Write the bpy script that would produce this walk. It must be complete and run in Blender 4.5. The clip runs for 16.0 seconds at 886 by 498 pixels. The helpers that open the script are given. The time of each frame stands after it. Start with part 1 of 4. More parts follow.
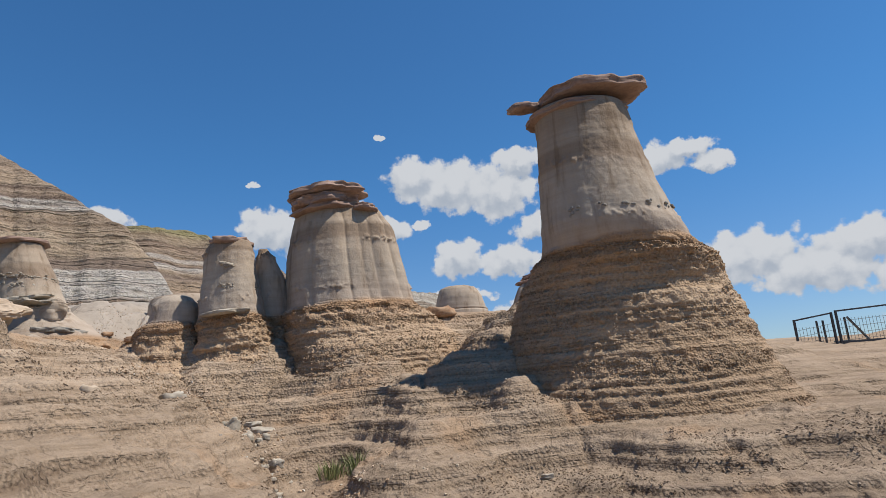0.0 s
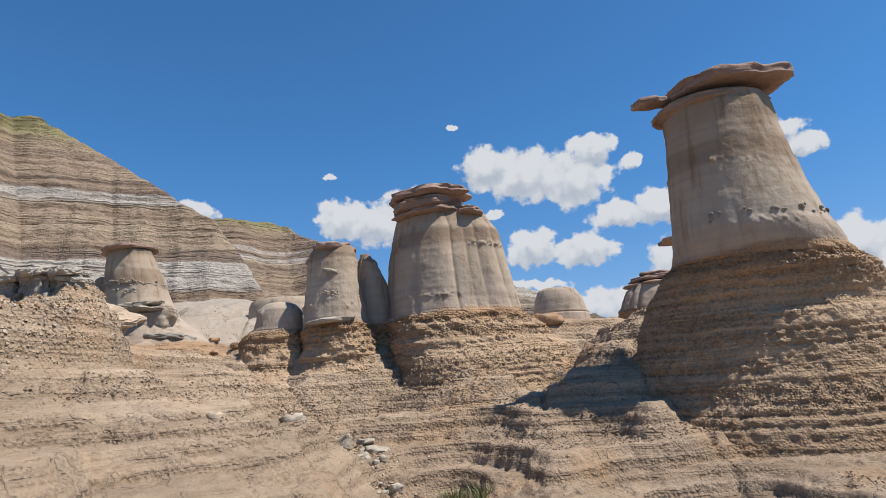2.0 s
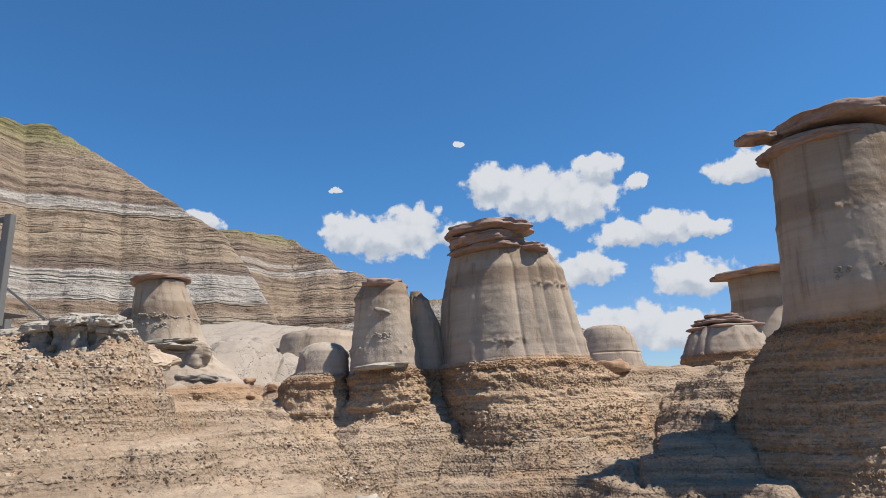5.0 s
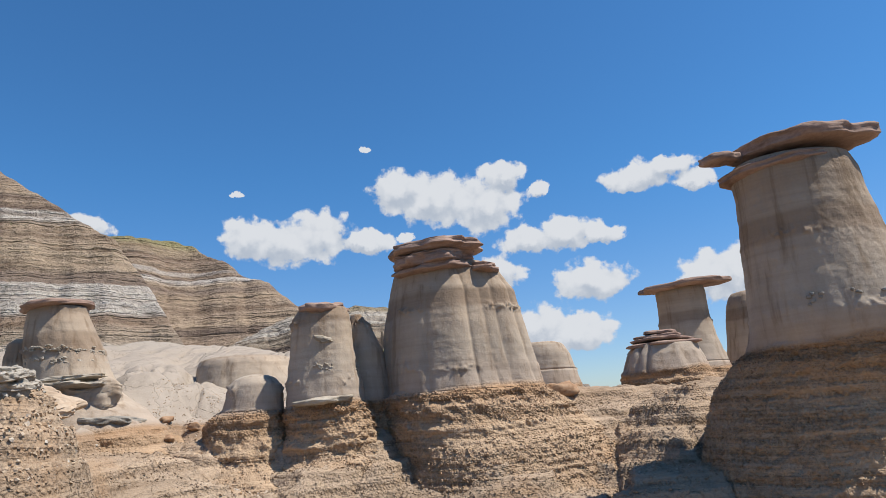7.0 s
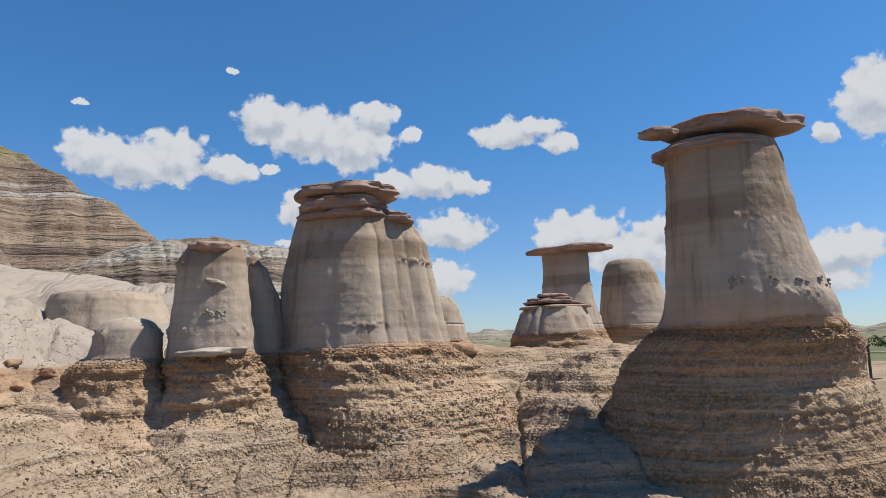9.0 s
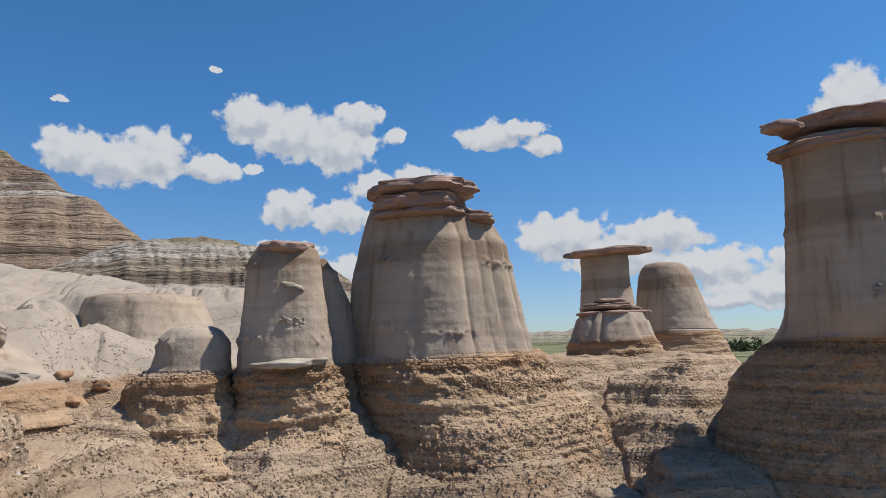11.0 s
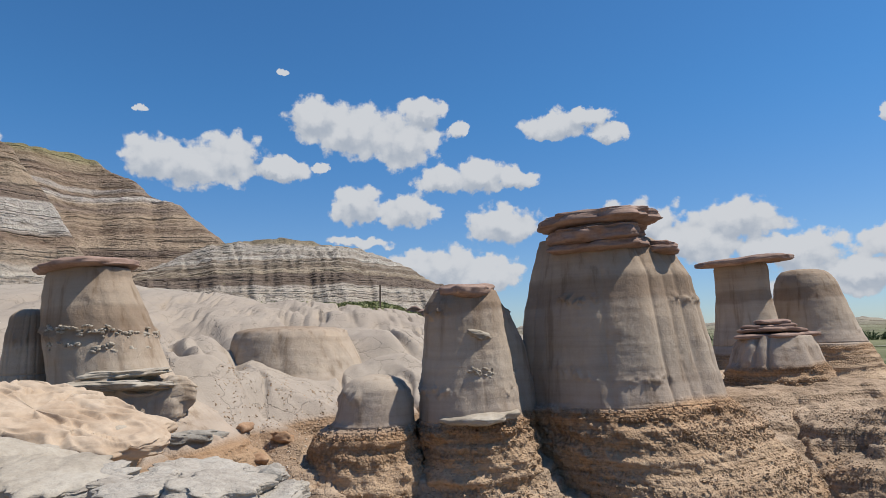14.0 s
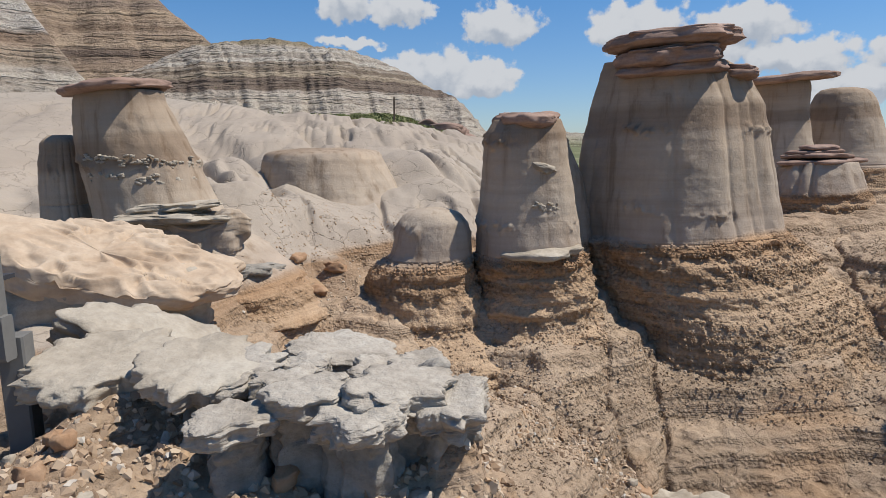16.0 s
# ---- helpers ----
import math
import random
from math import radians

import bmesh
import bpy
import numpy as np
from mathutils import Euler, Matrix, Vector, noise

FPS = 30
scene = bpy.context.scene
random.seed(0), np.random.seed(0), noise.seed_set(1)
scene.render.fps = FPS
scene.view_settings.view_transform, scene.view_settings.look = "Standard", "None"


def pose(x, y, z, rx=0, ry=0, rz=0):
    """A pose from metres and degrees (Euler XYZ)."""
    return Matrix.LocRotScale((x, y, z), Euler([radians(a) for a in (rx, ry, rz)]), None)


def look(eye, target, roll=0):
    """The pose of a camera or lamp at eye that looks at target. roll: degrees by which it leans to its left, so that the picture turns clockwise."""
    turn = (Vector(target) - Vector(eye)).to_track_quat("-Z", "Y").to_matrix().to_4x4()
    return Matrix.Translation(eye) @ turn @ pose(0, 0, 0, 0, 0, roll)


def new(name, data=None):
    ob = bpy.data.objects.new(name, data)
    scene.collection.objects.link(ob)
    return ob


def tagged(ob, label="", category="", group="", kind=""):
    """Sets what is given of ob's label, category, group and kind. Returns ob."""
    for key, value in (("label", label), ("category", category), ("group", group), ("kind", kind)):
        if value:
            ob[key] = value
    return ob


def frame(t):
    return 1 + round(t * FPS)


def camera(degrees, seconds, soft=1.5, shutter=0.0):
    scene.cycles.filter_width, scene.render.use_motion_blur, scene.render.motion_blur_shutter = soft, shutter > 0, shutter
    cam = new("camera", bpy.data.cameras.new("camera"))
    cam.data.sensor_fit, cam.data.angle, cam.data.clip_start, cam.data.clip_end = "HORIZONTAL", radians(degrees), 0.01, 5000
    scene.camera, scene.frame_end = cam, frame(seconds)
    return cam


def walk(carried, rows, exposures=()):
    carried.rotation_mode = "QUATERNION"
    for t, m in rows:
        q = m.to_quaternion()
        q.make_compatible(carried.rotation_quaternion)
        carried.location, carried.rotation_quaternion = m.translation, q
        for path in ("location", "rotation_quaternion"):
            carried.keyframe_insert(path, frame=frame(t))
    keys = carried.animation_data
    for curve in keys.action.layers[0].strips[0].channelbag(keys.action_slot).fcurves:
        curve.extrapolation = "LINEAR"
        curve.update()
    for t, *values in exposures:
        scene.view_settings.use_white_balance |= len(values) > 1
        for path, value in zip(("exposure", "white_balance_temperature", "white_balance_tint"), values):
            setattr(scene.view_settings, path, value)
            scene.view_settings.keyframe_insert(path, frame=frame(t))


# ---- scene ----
cam = camera(69.3, 16.0, soft=0.8)
METRES, EYE, TILT, LEAN, TURN = 8.0, 1.5, 13.0, 4.5, 0.0
ROWS = [
    (0.0, 0.0, 0.0, 0.0, -0.0, 0.0, 0.0),
    (0.5, -0.0194, 0.018, 0.0123, 1.46, -0.74, 0.23),
    (1.0, -0.0326, 0.0322, 0.02, 6.81, -0.78, 0.25),
    (1.5, -0.0562, 0.0478, 0.0264, 8.67, -0.9, 1.48),
    (2.0, -0.0759, 0.0658, 0.0334, 6.54, -0.92, 0.33),
    (2.5, -0.1, 0.0844, 0.042, 6.65, 0.39, -0.42),
    (3.0, -0.1244, 0.0969, 0.0499, 6.23, -1.02, -0.41),
    (3.5, -0.144, 0.1182, 0.0495, 4.57, -1.14, -3.79),
    (4.0, -0.1658, 0.1362, 0.0594, 7.03, -0.57, -1.09),
    (6.5, -0.2581, 0.2289, 0.0954, 4.45, 1.07, 0.18),
    (7.0, -0.2828, 0.252, 0.1028, -1.43, 1.15, -0.83),
    (7.5, -0.302, 0.2721, 0.1034, -5.27, 0.84, -4.42),
    (8.0, -0.325, 0.2991, 0.1081, -8.91, -1.16, -5.11),
    (8.5, -0.3429, 0.3127, 0.1179, -12.83, -3.07, -5.47),
    (9.0, -0.3617, 0.3394, 0.1101, -13.4, -3.16, -6.33),
    (11.5, -0.5341, 0.4807, 0.0913, -14.95, -2.86, -6.78),
    (12.0, -0.5648, 0.495, 0.0994, -14.16, -4.38, -6.13),
    (12.5, -0.5827, 0.5123, 0.1055, -14.07, -4.81, -7.1),
    (13.0, -0.6059, 0.5307, 0.1117, -10.56, -5.83, -6.64),
    (13.5, -0.6289, 0.5436, 0.1232, -10.48, -7.16, -5.0),
    (14.0, -0.6469, 0.5676, 0.1309, -9.01, -4.09, -5.01),
    (14.5, -0.6677, 0.5847, 0.132, -7.4, -5.07, -4.5),
    (15.0, -0.6872, 0.6024, 0.1399, -7.33, -8.22, -4.47),
    (15.5, -0.7016, 0.6249, 0.1432, -7.51, -15.04, -4.57),
    (16.0, -0.7228, 0.6366, 0.1426, -9.43, -21.19, -5.8),
]
walk(cam, [(t, pose(0, 0, EYE, TILT, LEAN, TURN) @ pose(METRES * x, METRES * y, METRES * z, 90 + pitch, roll, yaw)) for t, x, y, z, yaw, pitch, roll in ROWS],
     exposures=((0.0, -0.13), (1.0, 0.03), (2.0, 0.02), (7.0, 0.08), (9.0, -0.03), (13.5, -0.14), (16.0, -0.15)))

# ---- light ----
SUN = Vector((0.485, -0.085, 0.865)).normalized()
sun_data = bpy.data.lights.new("sun", "SUN")
sun_data.energy, sun_data.angle, sun_data.color = 6.0, radians(0.53), (1.0, 0.95, 0.87)
sun_ob = new("sun", sun_data)
sun_ob.matrix_world = look(SUN * 200, (0, 0, 0))


class Nodes:
    """Short hand for building node trees."""

    def __init__(self, tree):
        self.t = tree
        tree.nodes.clear()

    def add(self, kind):
        return self.t.nodes.new(kind)

    def put(self, socket, value):
        if isinstance(value, bpy.types.NodeSocket):
            self.t.links.new(value, socket)
        else:
            socket.default_value = value

    def math(self, op, a, b=0.0, c=0.0, clamp=False):
        n = self.t.nodes.new("ShaderNodeMath")
        n.operation, n.use_clamp = op, clamp
        for s, v in zip(n.inputs, (a, b, c)):
            self.put(s, v)
        return n.outputs[0]

    def vec(self, op, a, b=(0, 0, 0)):
        n = self.t.nodes.new("ShaderNodeVectorMath")
        n.operation = op
        self.put(n.inputs[0], a)
        self.put(n.inputs[1], b)
        return n.outputs["Value"] if op in ("LENGTH", "DOT_PRODUCT") else n.outputs["Vector"]

    def noise(self, vector, scale, detail=4.0, rough=0.55, out="Factor"):
        n = self.t.nodes.new("ShaderNodeTexNoise")
        self.put(n.inputs["Vector"], vector)
        n.inputs["Scale"].default_value, n.inputs["Detail"].default_value, n.inputs["Roughness"].default_value = scale, detail, rough
        return n.outputs[0] if out == "Factor" else n.outputs[1]

    def voronoi(self, vector, scale, feature="F1"):
        n = self.t.nodes.new("ShaderNodeTexVoronoi")
        n.feature = feature
        self.put(n.inputs["Vector"], vector)
        n.inputs["Scale"].default_value = scale
        return n.outputs["Distance"]

    def ramp(self, fac, stops):
        n = self.t.nodes.new("ShaderNodeValToRGB")
        e = n.color_ramp.elements
        while len(e) < len(stops):
            e.new(0.5)
        for el, (p, c) in zip(e, stops):
            el.position, el.color = p, (*c, 1) if len(c) == 3 else c
        self.put(n.inputs[0], fac)
        return n.outputs[0]

    def span(self, v, a, b, lo=0.0, hi=1.0, smooth=True):
        n = self.t.nodes.new("ShaderNodeMapRange")
        n.interpolation_type = "SMOOTHSTEP" if smooth else "LINEAR"
        for s, x in zip(n.inputs, (v, a, b, lo, hi)):
            self.put(s, x)
        return n.outputs[0]

    def mix(self, fac, a, b, blend="MIX"):
        n = self.t.nodes.new("ShaderNodeMix")
        n.data_type, n.blend_type = "RGBA", blend
        self.put(n.inputs[0], fac)
        for s, v in ((n.inputs[6], a), (n.inputs[7], b)):
            self.put(s, v if isinstance(v, bpy.types.NodeSocket) else (*v, 1))
        return n.outputs[2]

    def xyz(self, v):
        n = self.t.nodes.new("ShaderNodeSeparateXYZ")
        self.put(n.inputs[0], v)
        return n.outputs

    def combine(self, x, y, z):
        n = self.t.nodes.new("ShaderNodeCombineXYZ")
        for s, v in zip(n.inputs, (x, y, z)):
            self.put(s, v)
        return n.outputs[0]

    def bump(self, height, strength, distance, normal=None):
        n = self.t.nodes.new("ShaderNodeBump")
        n.inputs["Strength"].default_value, n.inputs["Distance"].default_value = strength, distance
        self.put(n.inputs["Height"], height)
        if normal:
            self.put(n.inputs["Normal"], normal)
        return n.outputs[0]


world = bpy.data.worlds.new("sky")
scene.world = world
world.use_nodes = True
w = Nodes(world.node_tree)
sky = w.add("ShaderNodeTexSky")
sky.sky_type, sky.sun_disc = "NISHITA", False
sky.sun_elevation = math.asin(SUN.z)
sky.sun_rotation = math.atan2(SUN.x, SUN.y)
sky.altitude, sky.air_density, sky.dust_density, sky.ozone_density = 700.0, 1.0, 0.3, 1.6
direction = w.add("ShaderNodeTexCoord").outputs["Generated"]
dx, dy, dz = w.xyz(direction)
azimuth = w.math("DEGREES", w.math("ARCTAN2", dx, dy))
height = w.math("DEGREES", w.math("ARCSINE", dz))
flat = w.combine(azimuth, height, 0.0)
warp = w.vec("SUBTRACT", w.noise(flat, 0.45, 5.0, 0.6, "Color"), (0.5, 0.5, 0.5))
bent = w.vec("ADD", flat, w.vec("MULTIPLY", warp, (3.2, 2.2, 0.0)))
# fair-weather cumulus: (azimuth, elevation, half width, half height) in degrees, lobe by lobe
CLOUDS = [
    [(-14.8, 15.4, 2.2, 1.7), (-11.8, 15.0, 3.0, 1.9), (-8.4, 15.7, 2.6, 2.1), (-4.4, 14.9, 3.0, 0.9)],
    [(-1.2, 19.4, 2.6, 1.8), (2.6, 18.4, 4.0, 2.2), (6.8, 17.6, 3.2, 2.2), (8.6, 20.2, 2.0, 1.1)],
    [(10.5, 14.1, 2.6, 1.1), (14.0, 14.3, 3.0, 1.4), (17.0, 13.8, 1.8, 0.8)],
    [(2.4, 12.0, 2.4, 1.6), (7.0, 11.5, 2.6, 1.5)],
    [(20.7, 18.4, 3.2, 1.2), (23.6, 18.9, 2.4, 0.8), (25.2, 17.3, 1.8, 0.7)],
    [(15.6, 9.9, 3.6, 1.7), (6.4, 6.6, 2.2, 1.1), (10.2, 6.2, 3.4, 1.8), (14.0, 5.6, 3.0, 1.5)],
    [(26.8, 9.2, 4.2, 1.9), (31.4, 7.4, 4.6, 1.8), (35.0, 9.0, 3.8, 1.6)],
    [(38.4, 6.2, 4.6, 1.3), (43.0, 4.2, 5.0, 1.2), (46.6, 6.4, 3.6, 1.5), (39.8, 3.2, 5.0, 0.8)],
    [(50.0, 17.4, 2.4, 2.6), (46.4, 15.5, 0.8, 0.9)],
    [(-27.4, 16.0, 2.0, 0.9), (-15.9, 19.0, 0.55, 0.3), (11.9, 18.3, 0.9, 0.6)],
    [(-4.2, 23.0, 0.5, 0.3), (2.6, 8.7, 2.6, 0.5), (-0.6, 15.2, 0.6, 0.45)],
    [(60.0, 9.0, 8.0, 2.0), (75.0, 14.0, 7.0, 2.6), (-60.0, 22.0, 6.0, 2.0), (-85.0, 12.0, 8.0, 2.2)],
]


def cloud_field(where):
    total = None
    for lobes in CLOUDS:
        for a, e, wide, high in lobes:
            off = w.vec("MULTIPLY", w.vec("SUBTRACT", where, (a, e, 0)), (0.84 / wide, 0.82 / high, 0))
            near = w.math("SUBTRACT", 1.0, w.vec("LENGTH", off))
            total = near if total is None else w.math("SMOOTH_MAX", total, near, 0.25)
    return total


field = cloud_field(bent)
rise = w.math("SUBTRACT", field, cloud_field(w.vec("ADD", bent, (0.15, 0.75, 0.0))))
fluff = w.noise(flat, 0.7, 6.0, 0.55)
puffs = w.voronoi(w.vec("ADD", flat, w.vec("MULTIPLY", warp, (1.0, 1.0, 0.0))), 0.85)
body = w.math("ADD", field, w.math("ADD", w.math("MULTIPLY", w.math("SUBTRACT", fluff, 0.5), 1.0), w.math("MULTIPLY", w.math("SUBTRACT", 0.42, puffs), 0.30)))
cover = w.span(body, 0.0, 0.25)
shade = w.span(w.math("ADD", rise, w.math("ADD", w.math("MULTIPLY", w.math("SUBTRACT", fluff, 0.5), 1.2), w.math("MULTIPLY", w.math("SUBTRACT", 0.4, puffs), 0.5))), -0.62, 0.22)
veil = w.mix(w.span(height, 0.0, 22.0), (0.74, 0.90, 1.16), (0.48, 1.0, 1.38))
sky_colour = w.mix(1.0, sky.outputs[0], veil, "MULTIPLY")
cloud_colour = w.mix(shade, (4.3, 4.85, 5.7), (6.7, 6.95, 7.35))
back = w.add("ShaderNodeBackground")
w.put(back.inputs["Color"], w.mix(cover, sky_colour, cloud_colour))
back.inputs["Strength"].default_value = 0.10
w.put(w.add("ShaderNodeOutputWorld").inputs[0], back.outputs[0])


# ---- materials ----
def material(name, rough=0.9):
    m = bpy.data.materials.new(name)
    m.use_nodes = True
    n = Nodes(m.node_tree)
    out, bsdf = n.add("ShaderNodeOutputMaterial"), n.add("ShaderNodeBsdfPrincipled")
    n.put(out.inputs[0], bsdf.outputs[0])
    bsdf.inputs["Roughness"].default_value = rough
    bsdf.inputs["Specular IOR Level"].default_value = 0.15
    return m, n, bsdf


def strata(name, grass=False):
    """Badland beds: brown pebbly mudstone below, pale grey clay above, with thin bands."""
    m, n, b = material(name, 0.95)
    p = n.add("ShaderNodeNewGeometry").outputs["Position"]
    x, y, z = n.xyz(p)
    bend = n.math("MULTIPLY", n.math("SUBTRACT", n.noise(p, 0.8, 3.0), 0.5), 0.22)
    level = n.math("ADD", n.math("SUBTRACT", z, n.math("MULTIPLY", n.math("MINIMUM", n.math("MAXIMUM", x, -9.0), 7.0), 0.045)), bend)
    level = n.math("SUBTRACT", level, n.math("MULTIPLY", n.span(x, -4.0, -5.0, 0.0, 0.62), n.span(y, 9.2, 7.6, 0.0, 1.0)))
    base = n.ramp(n.math("DIVIDE", level, 6.0), [
        (0.0, (0.315, 0.24, 0.172)), (0.22, (0.345, 0.263, 0.188)), (0.33, (0.39, 0.299, 0.214)), (0.43, (0.45, 0.35, 0.255)), (0.50, (0.42, 0.315, 0.222)),
        (0.535, (0.35, 0.24, 0.155)), (0.548, (0.44, 0.36, 0.288)), (0.63, (0.465, 0.39, 0.307)), (0.70, (0.46, 0.373, 0.283)), (0.727, (0.44, 0.355, 0.27)), (0.736, (0.33, 0.25, 0.18)), (0.772, (0.315, 0.238, 0.17)), (0.785, (0.43, 0.345, 0.258)), (0.81, (0.41, 0.325, 0.24)), (0.84, (0.36, 0.28, 0.205)), (0.90, (0.35, 0.27, 0.195)), (1.0, (0.42, 0.36, 0.285))])
    clay = n.span(level, 3.20, 3.32)
    earth = n.math("SUBTRACT", 1.0, clay)
    steep = n.span(n.math("SUBTRACT", 1.0, n.xyz(n.add("ShaderNodeNewGeometry").outputs["Normal"])[2]), 0.10, 0.42)
    flatz = n.math("ADD", z, n.math("MULTIPLY", bend, 0.5))
    thin = n.noise(n.combine(n.math("MULTIPLY", x, 0.22), n.math("MULTIPLY", y, 0.22), n.math("MULTIPLY", flatz, 6.5)), 1.6, 4.0, 0.6)
    fine = n.noise(n.combine(n.math("MULTIPLY", x, 0.5), n.math("MULTIPLY", y, 0.5), n.math("MULTIPLY", flatz, 26.0)), 1.3, 3.0, 0.6)
    col = n.mix(n.span(earth, 0, 1, 0.30, 0.9), base, n.ramp(thin, [(0.30, (0.64, 0.60, 0.57)), (0.44, (0.93, 0.92, 0.90)), (0.56, (1.06, 1.05, 1.04)), (0.70, (1.18, 1.19, 1.19))]), "MULTIPLY")
    col = n.mix(n.span(earth, 0, 1, 0.12, 0.6), col, n.ramp(fine, [(0.34, (0.78, 0.75, 0.72)), (0.50, (1.0, 1.0, 1.0)), (0.66, (1.12, 1.12, 1.11))]), "MULTIPLY")
    col = n.mix(0.7, col, n.ramp(n.noise(p, 2.3, 6.0, 0.6), [(0.3, (0.84, 0.82, 0.80)), (0.55, (1, 1, 1)), (0.72, (1.10, 1.07, 1.02))]), "MULTIPLY")
    streak = n.noise(n.vec("MULTIPLY", p, (7.0, 7.0, 0.45)), 1.0, 4.0, 0.6)
    col = n.mix(n.math("MULTIPLY", clay, 0.15 if grass else 0.7), col, n.ramp(streak, [(0.32, (0.58, 0.51, 0.44)), (0.45, (0.96, 0.94, 0.92)), (0.52, (1, 1, 1)), (0.68, (1.07, 1.06, 1.05))]), "MULTIPLY")
    if grass:
        col = n.mix(n.math("MULTIPLY", clay, 0.7), col, (0.385, 0.335, 0.278))
    else:
        col = n.mix(earth, col, n.mix(1.0, col, (1.13, 1.075, 1.0), "MULTIPLY"))
    rust = n.math("MULTIPLY", n.span(n.noise(p, 0.9, 4.0), 0.54, 0.68), n.math("MULTIPLY", earth, 0.30))
    col = n.mix(rust, col, (0.44, 0.265, 0.14))
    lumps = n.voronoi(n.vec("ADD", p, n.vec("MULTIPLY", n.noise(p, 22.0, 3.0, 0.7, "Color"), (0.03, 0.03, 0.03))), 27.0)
    gran = n.noise(p, 34.0, 6.0, 0.8)
    speck = n.noise(p, 90.0, 3.0, 0.7)
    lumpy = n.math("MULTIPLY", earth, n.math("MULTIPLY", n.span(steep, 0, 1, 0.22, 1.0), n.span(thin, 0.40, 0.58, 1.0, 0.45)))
    web = n.voronoi(n.vec("ADD", p, n.vec("MULTIPLY", n.noise(p, 5.0, 3.0, 0.6, "Color"), (0.25, 0.25, 0.25))), 1.7, "DISTANCE_TO_EDGE")
    fissure = n.span(web, 0.0, 0.02)
    # crevice shade painted into the colour: darker in the gaps between lumps
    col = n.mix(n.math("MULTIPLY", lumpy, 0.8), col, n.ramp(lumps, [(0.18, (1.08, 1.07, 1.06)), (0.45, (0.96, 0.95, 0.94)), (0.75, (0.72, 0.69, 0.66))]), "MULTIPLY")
    col = n.mix(n.span(earth, 0, 1, 0.2, 0.6), col, n.ramp(n.math("ADD", n.math("MULTIPLY", gran, 0.6), n.math("MULTIPLY", speck, 0.4)), [(0.36, (0.70, 0.67, 0.64)), (0.47, (0.98, 0.97, 0.96)), (0.60, (1.16, 1.15, 1.13))]), "MULTIPLY")
    if grass:
        col = n.mix(n.math("MULTIPLY", n.math("SUBTRACT", 1.0, fissure), n.span(earth, 0, 1, 0.28, 0.35)), col, (0.16, 0.12, 0.085))
    if grass:
        away = n.math("ADD", n.vec("LENGTH", n.vec("SUBTRACT", n.combine(x, y, 0.0), (-1.0, 8.0, 0.0))), n.math("MULTIPLY", n.noise(p, 0.05, 4.0), 30.0))
        field_col = n.ramp(n.noise(n.vec("MULTIPLY", p, (0.3, 1.0, 1.0)), 0.03, 6.0, 0.65), [(0.32, (0.095, 0.11, 0.045)), (0.5, (0.15, 0.16, 0.075)), (0.68, (0.32, 0.29, 0.17))])
        col = n.mix(n.span(away, 45.0, 62.0), col, field_col)
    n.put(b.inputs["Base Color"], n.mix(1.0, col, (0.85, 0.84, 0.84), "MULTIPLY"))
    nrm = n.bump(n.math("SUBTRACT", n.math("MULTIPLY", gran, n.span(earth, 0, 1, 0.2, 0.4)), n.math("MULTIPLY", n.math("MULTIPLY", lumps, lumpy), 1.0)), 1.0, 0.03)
    if grass:
        nrm = n.bump(fissure, 0.5, 0.02, nrm)
    nrm = n.bump(n.math("ADD", n.math("MULTIPLY", n.noise(p, 9.0, 6.0, 0.6), n.span(clay, 0, 1, 0.8, 0.5)), n.math("MULTIPLY", n.math("ADD", thin, n.math("MULTIPLY", fine, 0.35)), n.span(earth, 0, 1, 0.2, 0.9))), 0.55, 0.03, nrm)
    n.put(b.inputs["Normal"], nrm)
    return m


def stone(name, dark, mid, light, scale=3.0, bands=6.0, bump=0.6):
    m, n, b = material(name, 0.88)
    p = n.add("ShaderNodeNewGeometry").outputs["Position"]
    x, y, z = n.xyz(p)
    layers = n.noise(n.combine(x, y, n.math("MULTIPLY", z, bands)), scale, 6.0, 0.62)
    col = n.ramp(layers, [(0.28, dark), (0.48, mid), (0.72, light)])
    col = n.mix(0.6, col, n.ramp(n.noise(p, scale * 7, 5.0, 0.7), [(0.3, (0.7, 0.68, 0.66)), (0.6, (1.05, 1.05, 1.05))]), "MULTIPLY")
    n.put(b.inputs["Base Color"], col)
    n.put(b.inputs["Normal"], n.bump(n.math("ADD", n.math("MULTIPLY", n.noise(p, scale * 3, 7.0, 0.6), 0.7), n.math("MULTIPLY", layers, 0.9)), bump * 0.7, 0.03))
    return m


def painted_steel(name, colour):
    m, n, b = material(name, 0.5)
    p = n.add("ShaderNodeNewGeometry").outputs["Position"]
    n.put(b.inputs["Base Color"], n.mix(0.5, colour, n.ramp(n.noise(p, 9.0, 5.0, 0.7), [(0.3, (0.75, 0.74, 0.72)), (0.6, (1, 1, 1))]), "MULTIPLY"))
    n.put(b.inputs["Roughness"], n.span(n.noise(p, 30.0, 3.0), 0.3, 0.7, 0.4, 0.65))
    b.inputs["Metallic"].default_value = 0.0
    return m


